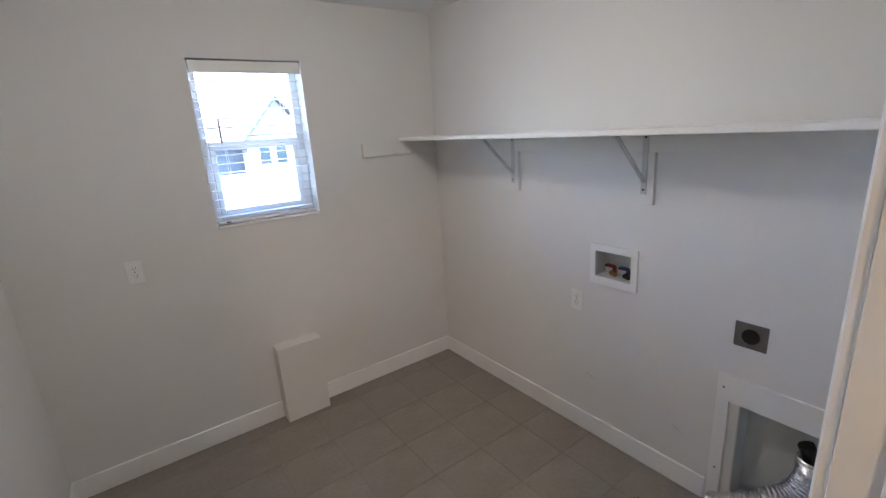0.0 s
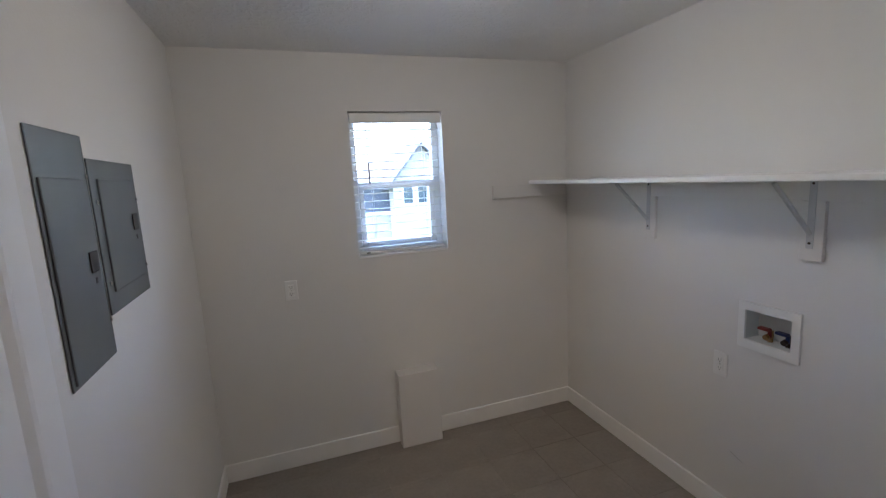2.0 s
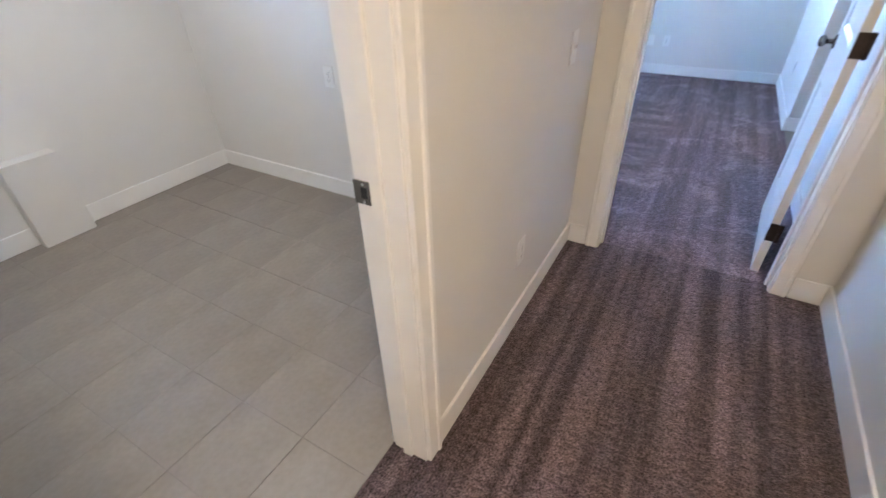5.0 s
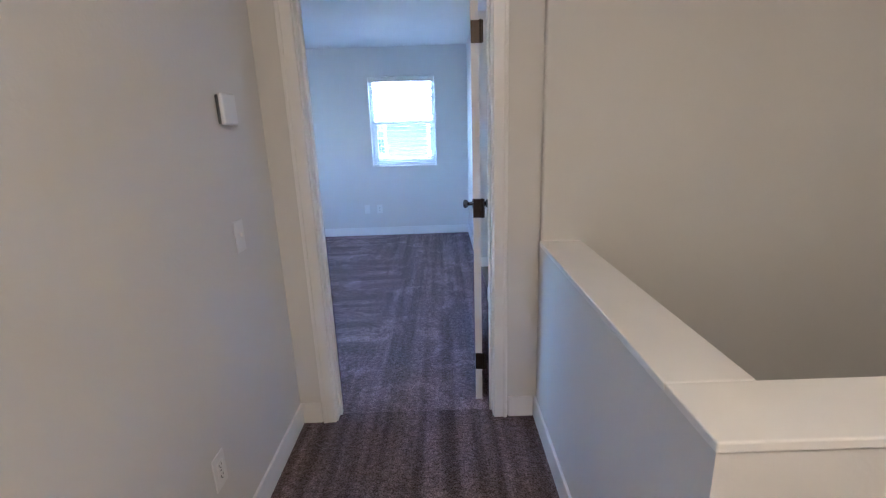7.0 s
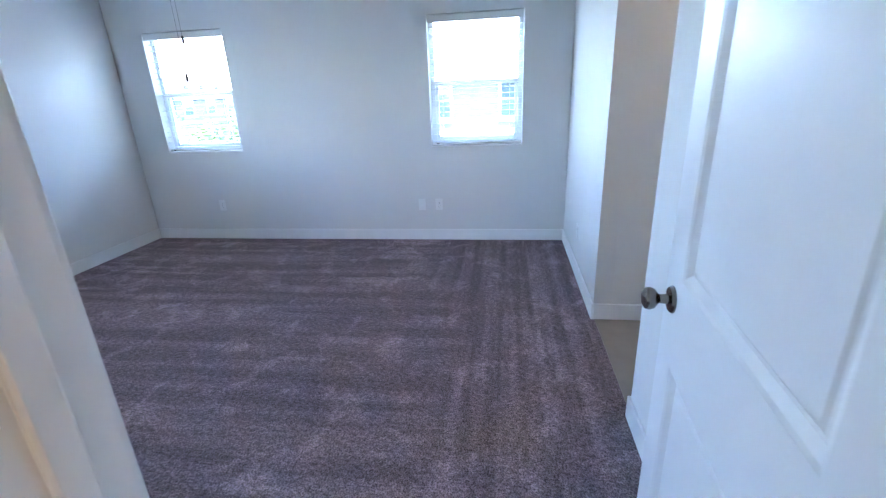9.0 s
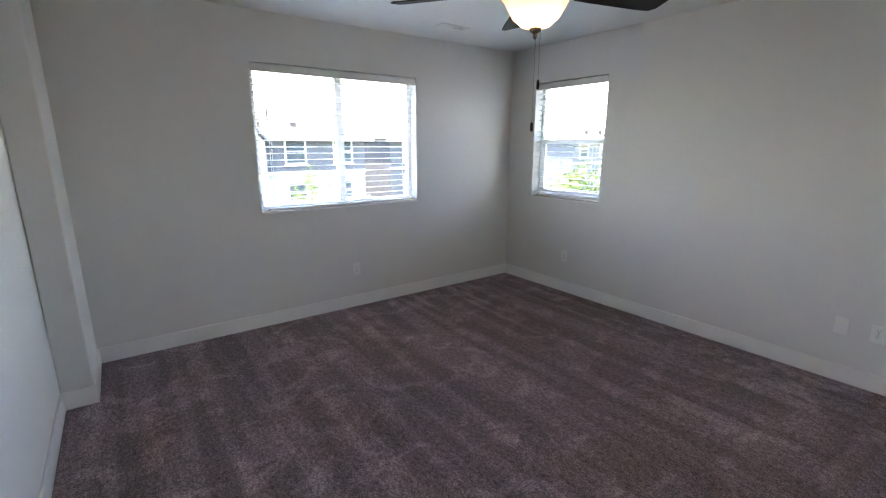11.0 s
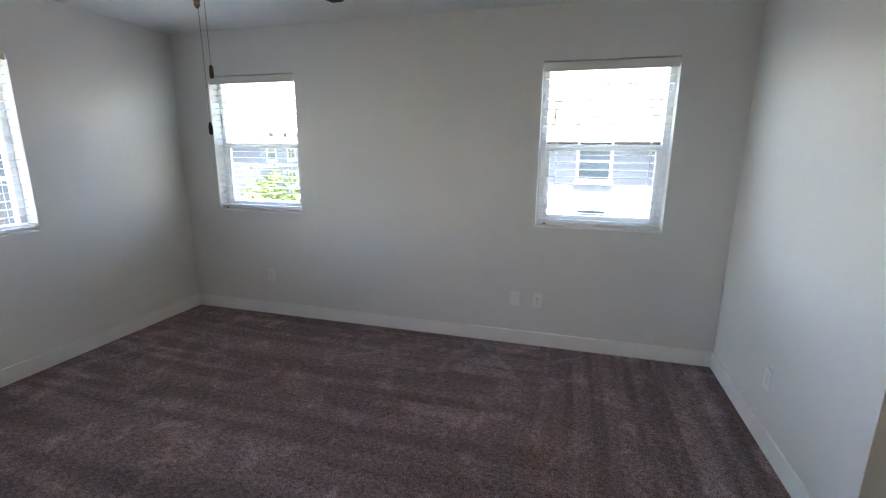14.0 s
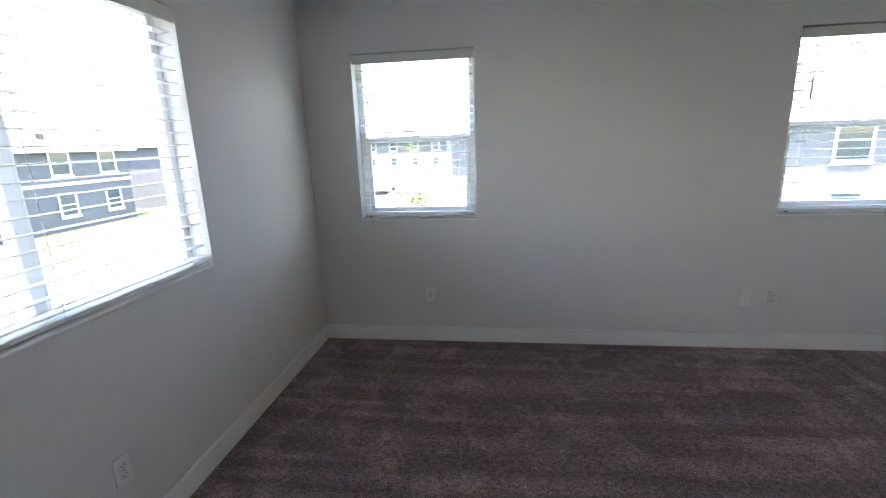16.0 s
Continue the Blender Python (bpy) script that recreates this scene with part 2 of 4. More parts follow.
def holed(axis, a, b, u0, u1, z0, z1, holes=()):
    """A slab wall of thickness a..b across axis, from u0 to u1, with rectangular holes (u0, u1, z0, z1) through it."""
    bm = bmesh.new()
    us = sorted({u0, u1, *[h[0] for h in holes], *[h[1] for h in holes]})
    zs = sorted({z0, z1, *[h[2] for h in holes], *[h[3] for h in holes]})

    def solid(i, j):
        if not (0 <= i < len(us) - 1 and 0 <= j < len(zs) - 1):
            return False
        u, z = (us[i] + us[i + 1]) / 2, (zs[j] + zs[j + 1]) / 2
        return not any(h[0] < u < h[1] and h[2] < z < h[3] for h in holes)

    def at(u, d, z):
        return bm.verts.new((d, u, z) if axis == "x" else (u, d, z))

    def quad(*c):
        bm.faces.new([at(*p) for p in c])

    for i in range(len(us) - 1):
        for j in range(len(zs) - 1):
            if not solid(i, j):
                continue
            p, q, r, s = us[i], us[i + 1], zs[j], zs[j + 1]
            quad((p, a, r), (q, a, r), (q, a, s), (p, a, s))
            quad((p, b, r), (q, b, r), (q, b, s), (p, b, s))
            if not solid(i - 1, j):
                quad((p, a, r), (p, b, r), (p, b, s), (p, a, s))
            if not solid(i + 1, j):
                quad((q, a, r), (q, b, r), (q, b, s), (q, a, s))
            if not solid(i, j - 1):
                quad((p, a, r), (q, a, r), (q, b, r), (p, b, r))
            if not solid(i, j + 1):
                quad((p, a, s), (q, a, s), (q, b, s), (p, b, s))
    bmesh.ops.remove_doubles(bm, verts=bm.verts[:], dist=0.0005)
    return bm


CEIL = 2.44
DOOR_H = 2.04
# laundry: x -2.367..0, y -2.56..0; hall: y -3.865..-2.68; bedroom: x 0.28..4.30, y -3.80..0.645
LW, LN, LS = -2.367, 0.0, -2.56
HN, HS = -2.68, -3.865
BX0, BX1, BY0, BY1 = 0.28, 4.30, -3.80, 0.645
LDOOR = (-2.17, -1.34)
BDOOR = (-3.65, -2.862)
WIN_L = (-1.483, -0.907, 1.25, 2.12)
WIN_B1 = (-0.555, 0.285, 0.938, 2.085)
WIN_B2 = (-3.38, -2.52, 0.938, 2.085)
WIN_BW = (1.603, 3.068, 0.938, 2.082)
NOOK = (1.73, 2.67)

structure("wall_laundry_north", holed("y", LN, 0.16, -2.50, 0.164, 0, CEIL, [WIN_L]), WALL)
structure("wall_laundry_west", holed("x", LW - 0.115, LW, LS, -0.001, 0, CEIL), WALL)
structure("wall_laundry_east", holed("x", 0.0, 0.164, LS, -0.001, 0, CEIL, [(-2.52, -2.04, 0.06, 0.545), (-1.545, -1.334, 0.929, 1.081)]), WALL)
structure("wall_hall_north", holed("y", HN, LS, -4.2, 0.164, 0, CEIL, [(LDOOR[0] - 0.018, LDOOR[1] + 0.018, -0.001, DOOR_H + 0.018)]), WALL)
structure("wall_bedroom_west", holed("x", 0.165, BX0, -5.6, 0.80, 0, CEIL, [(BDOOR[0] - 0.018, BDOOR[1] + 0.018, -0.001, DOOR_H + 0.018)]), WALL)
structure("wall_bedroom_chase", box(bmesh.new(), BX0 + 0.0005, 0.435, 0.06, BY1, 0, CEIL, 0.008, 2), WALL)
structure("wall_bedroom_north", holed("y", BY1, BY1 + 0.16, BX0 + 0.0005, BX1 + 0.16, 0, CEIL, [WIN_BW]), WALL)
structure("wall_bedroom_east", holed("x", BX1, BX1 + 0.16, -5.6, BY1 - 0.0005, 0, CEIL, [WIN_B1, WIN_B2]), WALL)
structure("wall_bedroom_south", holed("y", BY0 - 0.115, BY0, BX0 + 0.0005, BX1 - 0.0005, 0, CEIL, [(NOOK[0], NOOK[1], -0.001, CEIL + 0.001)]), WALL)
structure("wall_nook_east", holed("x", NOOK[1], NOOK[1] + 0.115, -5.55, BY0 - 0.1155, 0, CEIL), WALL)
structure("wall_nook_west", holed("x", NOOK[0] - 0.115, NOOK[0], -5.55, BY0 - 0.1155, 0, CEIL), WALL)
structure("wall_nook_south", holed("y", -5.715, -5.6, BX0, BX1 + 0.16, 0, CEIL), WALL)
structure("wall_hall_west", holed("x", -4.32, -4.2, -5.6, LS, 0, CEIL), WALL)
structure("wall_stair_south", holed("y", -5.72, -5.6005, -4.32, 0.279, -2.7, CEIL), WALL)
# out of view; raised to the floor slab to close a light gap
structure("wall_stair_lower", holed("x", 0.164, 0.28, -5.6, HS, -2.7, -0.1205), WALL)
structure("wall_stair_east", box(bmesh.new(), 0.122, 0.1645, -5.6, HS, -0.3, CEIL - 0.0005, 0.012, 3), WALL)
structure("wall_half_hall", box(bmesh.new(), STAIR_X, 0.1215, HS - 0.165, HS, -0.3, 0.9), WALL)
structure("wall_half_return", box(bmesh.new(), STAIR_X - 0.165, STAIR_X - 0.0005, -5.6, HS, -0.3, 0.9), WALL)
# unseen walls under the half walls, added to stop daylight leaking into the stairwell
structure("wall_leakstop_west", holed("x", STAIR_X - 0.165, STAIR_X - 0.0005, -5.6, HS, -2.7, -0.3005), WALL)
structure("wall_leakstop_north", holed("y", HS - 0.165, HS, STAIR_X, 0.164, -2.7, -0.3005), WALL)
bm = bmesh.new()
box(bm, STAIR_X - 0.001, 0.1217, HS - 0.176, HS + 0.008, 0.9, 0.922, 0.004, 2)
box(bm, STAIR_X - 0.176, STAIR_X - 0.0015, -5.6, HS + 0.008, 0.9, 0.922, 0.004, 2)
structure("trim_half_wall_cap", bm, TRIM, "white painted flat cap along the half wall")

structure("ceiling", box(bmesh.new(), -4.32, 4.46, -5.72, 0.81, CEIL, CEIL + 0.12), CEILM, "white ceiling with a knockdown texture")
structure("floor_stairwell", box(bmesh.new(), -4.3, 0.28, -5.7, HS, -2.8, -2.7), CARPET)


def carpet(name, x0, x1, y0, y1, pile=HALLCARPET):
    return structure(name, box(bmesh.new(), x0, x1, y0, y1, -0.12, 0), pile, "taupe cut-pile carpet with vacuum tracks", "carpet")


carpet("floor_hall", -4.2, 0.2245, HS, -2.548)
carpet("floor_landing", -4.2, STAIR_X - 0.0005, -5.6, HS - 0.0005)
carpet("floor_bedroom", 0.225, BX1, BY0 - 0.012, BY1, CARPET)
structure("floor_nook", box(bmesh.new(), NOOK[0], NOOK[1], -5.6, BY0 - 0.0125, -0.12, 0.004), TANTILE)


def baseboard(name, axis, face, side, u0, u1):
    """A flat baseboard on the wall face; side is the sign of the room along the axis."""
    bm = bmesh.new()
    a, b = sorted((face + side * 0.0005, face + side * 0.013))
    if axis == "y":
        box(bm, u0, u1, a, b, 0.0, 0.112, 0.0025, 1)
    else:
        box(bm, a, b, u0, u1, 0.0, 0.112, 0.0025, 1)
    return structure("baseboard_" + name, bm, TRIM)


baseboard("laundry_a", "y", LN, -1, LW + 0.001, -1.316)
baseboard("laundry_b", "y", LN, -1, -1.044, -0.001)
baseboard("laundry_c", "x", 0.0, -1, -1.945, -0.0135)
baseboard("laundry_d", "x", LW, 1, LS, -0.0135)
baseboard("hall_a", "y", HN, -1, LDOOR[1] + 0.078, 0.164)
baseboard("hall_b", "y", HN, -1, -4.19, LDOOR[0] - 0.078)
baseboard("hall_c", "x", 0.165, -1, BDOOR[1] + 0.078, HN - 0.0135)
baseboard("hall_d", "x", 0.165, -1, HS + 0.0135, BDOOR[0] - 0.078)
baseboard("hall_e", "y", HS, 1, STAIR_X - 0.16, 0.164)
baseboard("bed_a", "x", BX0, 1, BDOOR[1] + 0.078, 0.0465)
baseboard("bed_b", "y", 0.06, -1, BX0 + 0.001, 0.448)
baseboard("bed_c", "x", 0.435, 1, 0.0605, BY1 - 0.0135)
baseboard("bed_d", "y", BY1, -1, 0.436, BX1 - 0.001)
baseboard("bed_e", "x", BX1, -1, BY0 + 0.001, BY1 - 0.0135)
baseboard("bed_f", "y", BY0, 1, NOOK[1] - 0.013, BX1 - 0.0135)
baseboard("bed_g", "x", NOOK[1], -1, -5.59, BY0)
baseboard("bed_h", "y", BY0, 1, 0.36, NOOK[0] + 0.013)
baseboard("bed_i", "x", NOOK[0], 1, -5.59, BY0)


def door_trim(name, axis, lo, hi, a, b):
    """Jambs, stops and casing round a door opening through the wall a..b."""
    bm = bmesh.new()

    def put(u0, u1, d0, d1, z0, z1, bev=0.003):
        if axis == "y":
            box(bm, u0, u1, d0, d1, z0, z1, bev, 1)
        else:
            box(bm, d0, d1, u0, u1, z0, z1, bev, 1)

    put(lo - 0.0175, lo, a - 0.002, b + 0.002, 0, DOOR_H, 0.001)
    put(hi, hi + 0.0175, a - 0.002, b + 0.002, 0, DOOR_H, 0.001)
    put(lo - 0.0175, hi + 0.0175, a - 0.002, b + 0.002, DOOR_H, DOOR_H + 0.0175, 0.001)
    for d0, d1 in ((a - 0.016, a - 0.001), (b + 0.001, b + 0.016)):
        out = -1 if d0 < a else 1
        for u0, u1 in ((lo - 0.07, lo - 0.006), (hi + 0.006, hi + 0.07)):
            put(u0, u1, d0, d1, 0, DOOR_H + 0.07)
        put(lo - 0.0695, hi + 0.0695, d0, d1, DOOR_H + 0.006, DOOR_H + 0.0695)
        # outer back-band of the casing
        e0, e1 = (d0 - 0.006, d0 + 0.003) if out < 0 else (d1 - 0.003, d1 + 0.006)
        put(lo - 0.07, lo - 0.052, e0, e1, 0, DOOR_H + 0.07)
        put(hi + 0.052, hi + 0.07, e0, e1, 0, DOOR_H + 0.07)
        put(lo - 0.0515, hi + 0.0515, e0, e1, DOOR_H + 0.052, DOOR_H + 0.07)
    return bm, put


bm, put = door_trim("laundry", "y", LDOOR[0], LDOOR[1], HN, LS)
for u0, u1 in ((LDOOR[0], LDOOR[0] + 0.011), (LDOOR[1] - 0.011, LDOOR[1])):
    put(u0, u1, LS - 0.072, LS - 0.038, 0, DOOR_H)
structure("trim_laundry_door", bm, TRIM, "white painted door casing and jambs")
bm, put = door_trim("bedroom", "x", BDOOR[0], BDOOR[1], 0.165, BX0)
for u0, u1 in ((BDOOR[0], BDOOR[0] + 0.011), (BDOOR[1] - 0.011, BDOOR[1])):
    put(u0, u1, BX0 - 0.072, BX0 - 0.038, 0, DOOR_H)
structure("trim_bedroom_door", bm, TRIM, "white painted door casing and jambs")


def strike_plate(m):
    s = thing("strike_plate", "small bronze strike plate set in the door jamb", "strike plate", m)
    part("plate", box(bmesh.new(), -0.002, 0.0015, -0.014, 0.03, -0.028, 0.028, 0.001, 1), NICKEL, s)
    part("latch_hole", box(bmesh.new(), -0.0025, -0.002, -0.006, 0.01, -0.013, 0.013), BLACKP, s)
    for z in (-0.021, 0.021):
        part("screw", rod(bmesh.new(), (-0.0024, 0.002, z), (-0.0034, 0.002, z), 0.004), CHROME, s)


strike_plate(pose(LDOOR[1] - 0.0005, LS - 0.018, 0.96))
strike_plate(pose(BX0 - 0.018, BDOOR[1] - 0.0005, 0.96, 0, 0, 90))


def panel_door(name, label, width, m, pin=1):
    """Two-panel moulded door. Local: hinge edge at the origin, slab along +x, thickness along +y from 0 to 0.035, knob side faces both ways."""
    d = thing(name, label, "door", m, kind="structure")
    h, th = 2.02, 0.035
    z0 = 0.012
    st = 0.11
    pan = [(0.24, 0.80), (1.02, h - 0.12)]
    bm = holed("y", 0, th, 0.002, width - 0.003, z0, h, [(st, width - st, a, b) for a, b in pan])
    part("slab", bm, DOORP, d)
    for a, b in pan:
        bm = bmesh.new()
        # sloped sticking down to a recessed flat, then a raised field, on both faces
        for face, s in ((0.0, 1), (th, -1)):
            rings = []
            for off, dep in ((0, 0), (0.010, 0.003), (0.026, 0.013), (0.034, 0.013), (0.041, 0.009)):
                x0, x1, p, q = st + off, width - st - off, a + off, b - off
                rings.append([bm.verts.new(v) for v in ((x0, face + s * dep, p), (x1, face + s * dep, p), (x1, face + s * dep, q), (x0, face + s * dep, q))])
            for r1, r2 in zip(rings, rings[1:]):
                for i in range(4):
                    bm.faces.new((r1[i], r1[(i + 1) % 4], r2[(i + 1) % 4], r2[i]))
            bm.faces.new(rings[-1])
        part("panel", bm, DOORP, d)
    for side, y in ((-1, 0.0), (1, th)):
        k = bmesh.new()
        turn = Matrix.Translation((width - 0.065, y, 0.955)) @ pose(0, 0, 0, 90 if side < 0 else -90)
        lathe(k, [(0, 0), (0.033, 0), (0.033, 0.004), (0.029, 0.009), (0.012, 0.012), (0.011, 0.030), (0.014, 0.034), (0.024, 0.042), (0.0275, 0.052), (0.025, 0.062), (0.015, 0.068), (0, 0.069)], 28, turn)
        part("knob", k, NICKEL, d, "satin nickel round door knob", True)
    part("latch_plate", box(bmesh.new(), width - 0.0032, width - 0.002, 0.005, 0.030, 0.925, 0.985, 0.0003, 1), NICKEL, d)
    for z in (0.24, 1.05, 1.82):
        g = part("hinge", box(bmesh.new(), -0.0015, 0.003, 0.002, 0.034, z - 0.045, z + 0.045, 0.0005, 1), BRONZE, d, "dark bronze butt hinge")
        py = 0.043 if pin > 0 else -0.008
        b2 = bmesh.new()
        rod(b2, (-0.004, py, z - 0.047), (-0.004, py, z + 0.047), 0.0055, 12)
        part("barrel", b2, BRONZE, g)
        lo, hi = (0.002, 0.06) if pin > 0 else (-0.020, 0.034)
        part("leaf", box(bmesh.new(), -0.0045, -0.0025, lo, hi, z - 0.045, z + 0.045, 0.0005, 1), BRONZE, g)
    return d


# ---- doors ----
panel_door("door_laundry", "white two-panel moulded door standing open into the laundry room", 0.825, pose(LDOOR[0] + 0.004, LS - 0.002, 0, 0, 0, 98.5))
# the bedroom door is hung on the other hand
panel_door("door_bedroom", "white two-panel moulded door standing open into the bedroom", 0.765, pose(BX0 + 0.012, BDOOR[0] + 0.040, 0, 0, 0, -4.5), -1)


# ---- windows and blinds ----
def window(name, label, w, h, kind, m):
    """Local: x along the wall, y outward from the room face, z from the sill."""
    o = thing(name, label, "window", m, kind="structure")
    part("window_sill", box(bmesh.new(), 0.002, w - 0.002, -0.006, 0.095, 0.0005, 0.014, 0.003, 1), TRIM, o)
    y0, y1, f = 0.095, 0.150, 0.045
    bm = bmesh.new()
    box(bm, 0.002, f, y0, y1, 0.015, h - 0.002, 0.004, 1)
    box(bm, w - f, w - 0.002, y0, y1, 0.015, h - 0.002, 0.004, 1)
    box(bm, f + 0.0005, w - f - 0.0005, y0 + 0.0005, y1, 0.015, f + 0.01, 0.004, 1)
    box(bm, f + 0.0005, w - f - 0.0005, y0 + 0.0005, y1, h - f, h - 0.002, 0.004, 1)
    part("window_frame", bm, VINYL, o)
    if kind == "hung":
        mid = h * 0.5
        part("meeting_rail", box(bmesh.new(), f + 0.001, w - f - 0.001, y0 - 0.008, y1 - 0.012, mid - 0.022, mid + 0.022, 0.004, 1), VINYL, o)
        bm = bmesh.new()
        s = 0.03
        box(bm, f + 0.001, f + s, y0 + 0.002, y0 + 0.03, f + 0.011, mid - 0.0225, 0.003, 1)
        box(bm, w - f - s, w - f - 0.001, y0 + 0.002, y0 + 0.03, f + 0.011, mid - 0.0225, 0.003, 1)
        box(bm, f + s, w - f - s, y0 + 0.0025, y0 + 0.03, f + 0.011, f + 0.011 + s, 0.003, 1)
        part("sash", bm, VINYL, o)
        part("sash_lock", box(bmesh.new(), w / 2 - 0.03, w / 2 + 0.03, y0 - 0.02, y0 - 0.0085, mid + 0.008, mid + 0.024, 0.003, 1), VINYL, o)
        panes = [(f + s, w - f - s, f + 0.011 + s, mid - 0.022, y0 + 0.016), (f, w - f, mid + 0.022, h - f, y0 + 0.036)]
    elif kind == "slider":
        mid = w * 0.5
        part("meeting_stile", box(bmesh.new(), mid - 0.03, mid + 0.03, y0 - 0.006, y1 - 0.012, f + 0.011, h - f - 0.001, 0.004, 1), VINYL, o)
        panes = [(f, mid - 0.03, f + 0.01, h - f, y0 + 0.016), (mid + 0.03, w - f, f + 0.01, h - f, y0 + 0.036)]
    else:
        panes = [(f, w - f, f + 0.01, h - f, y0 + 0.02)]
    for a, b, c, d, y in panes:
        p = part("pane", box(bmesh.new(), a - 0.004, b + 0.004, y, y + 0.004, c - 0.004, d + 0.004), GLASS, o)
        p.visible_shadow = False
    return o


def blind(label, w, h, m, wand=0.1, count=20):
    """Horizontal faux-wood blind, lowered with open slats, inside the window recess."""
    o = thing("window_blind", label, "window blind", m, group="blinds in the windows")
    part("headrail", box(bmesh.new(), 0.012, w - 0.012, 0.014, 0.066, h - 0.048, h - 0.006, 0.003, 1), SLATM, o)
    part("valance", box(bmesh.new(), 0.006, w - 0.006, 0.002, 0.011, h - 0.068, h - 0.008, 0.004, 2), SLATM, o, "moulded white valance board")
    part("bottom_rail", box(bmesh.new(), 0.012, w - 0.012, 0.016, 0.066, 0.020, 0.036, 0.004, 2), SLATM, o)
    part("cord_button", box(bmesh.new(), 0.05, 0.075, 0.0135, 0.0158, 0.024, 0.031, 0.0008, 1), BLACKP, o)
    top, low = h - 0.085, 0.042
    step = (top - low) / (count - 0.3)
    bm = bmesh.new()
    sec = [(-0.025, 0.0), (-0.013, 0.0022), (0, 0.003), (0.013, 0.0022), (0.025, 0.0)]
    rows = []
    for x in (0.014, w - 0.014):
        rows.append([bm.verts.new((x, y, z + d)) for d in (0.0013, -0.0013) for y, z in (sec if d > 0 else sec[::-1])])
    n = len(rows[0])
    for i in range(n):
        bm.faces.new((rows[0][i], rows[0][(i + 1) % n], rows[1][(i + 1) % n], rows[1][i]))
    bm.faces.new(rows[0])
    bm.faces.new(rows[1][::-1])
    me = mesh_of("slat", bm, SLATM, True)
    for i in range(count):
        s = new("slat", me)
        s.parent = o
        s.matrix_basis = pose(0, 0.042, low + step * (i + 0.3), SLAT_TILT + random.uniform(-0.8, 0.8), 0, 0)
    xs = (0.12, w - 0.12) if w < 1.0 else (0.12, w / 2, w - 0.12)
    for x in xs:
        bm = bmesh.new()
        for y in (0.015, 0.069):
            box(bm, x - 0.001, x + 0.001, y - 0.0006, y + 0.0006, 0.03, h - 0.05)
        part("ladder_cord", bm, SLATM, o)
    bm = bmesh.new()
    rod(bm, (wand, 0.006, h - 0.075), (wand, 0.004, h - 0.30), 0.0015, 6)
    rod(bm, (wand, 0.004, h - 0.30), (wand, 0.003, h - 0.42), 0.0045, 8)
    part("tilt_wand", bm, NICKEL, o)
    return o


def size(win):
    return win[1] - win[0], win[3] - win[2]


LB = "white two-inch slatted blind lowered with slats open"
for name, win, kind, m, wd, ct in (
    ("window_1", WIN_L, "hung", pose(WIN_L[0], LN, WIN_L[2]), 0.10, 16),
    ("window_2", WIN_BW, "slider", pose(WIN_BW[0], BY1, WIN_BW[2]), 0.10, 20),
    ("window_3", WIN_B1, "hung", pose(BX1, WIN_B1[1], WIN_B1[2], 0, 0, -90), 0.10, 20),
    ("window_4", WIN_B2, "hung", pose(BX1, WIN_B2[1], WIN_B2[2], 0, 0, -90), 0.10, 20),
):
    w, h = size(win)
    window(name, "white vinyl window in a drywall recess", w, h, kind, m)
    blind(LB, w, h, m, wd, ct)


# ---- small wall fixtures ----
def wall_outlet(m, label="white duplex outlet with a plastic cover plate", bars=True, cat="outlet", name="wall_outlet"):
    """Local: plate in the xz plane, facing -y, centred on the origin."""
    o = thing(name, label, cat, m, group="wall plates")
    part("plate", box(bmesh.new(), -0.036, 0.036, -0.0065, -0.0008, -0.059, 0.059, 0.003, 2), PLASTIC, o)
    if bars == "blank":
        part("jack", box(bmesh.new(), -0.008, 0.008, -0.0085, -0.0066, -0.008, 0.008, 0.001, 1), PLASTIC, o)
        return o
    if bars == "switch":
        part("toggle_slot", box(bmesh.new(), -0.006, 0.006, -0.0072, -0.0066, -0.013, 0.013), PLASTIC, o)
        part("toggle", box(bmesh.new(), -0.004, 0.004, -0.019, -0.0073, -0.002, 0.010, 0.0015, 1), PLASTIC, o)
        return o
    for z in (-0.0195, 0.0195):
        f = part("receptacle", box(bmesh.new(), -0.0165, 0.0165, -0.0085, -0.0066, z - 0.0145, z + 0.0145, 0.002, 1), PLASTIC, o)
        bm = bmesh.new()
        box(bm, -0.0075, -0.0055, -0.0089, -0.0086, z - 0.003, z + 0.006)
        box(bm, 0.0055, 0.0075, -0.0089, -0.0086, z - 0.002, z + 0.006)
        box(bm, -0.002, 0.002, -0.0089, -0.0086, z - 0.010, z - 0.006)
        part("slots", bm, BLACKP, f)
    part("screw", rod(bmesh.new(), (0, -0.0066, 0), (0, -0.0078, 0), 0.003, 8), CHROME, o)
    return o


def on_wall(axis, face, side, u, z):
    """Pose of a plate on a wall face; side is the sign of the room."""
    if axis == "y":
        return pose(u, face, z, 0, 0, 0 if side < 0 else 180)
    return pose(face, u, z, 0, 0, -90 if side < 0 else 90)


wall_outlet(on_wall("y", LN, -1, -1.893, 1.107))
wall_outlet(on_wall("x", 0.0, -1, -1.231, 0.774))
wall_outlet(on_wall("x", LW, 1, -0.87, 0.42))
wall_outlet(on_wall("y", BY1, -1, 2.387, 0.36))
wall_outlet(on_wall("x", BX1, -1, -0.203, 0.375))
wall_outlet(on_wall("x", BX1, -1, -2.395, 0.370), "white blank cable plate on the bedroom wall", "blank", "cable plate", "cable_plate")
wall_outlet(on_wall("x", BX1, -1, -2.568, 0.370))
wall_outlet(on_wall("y", BY0, 1, 3.455, 0.355))
wall_outlet(on_wall("y", HN, -1, -0.60, 0.385))
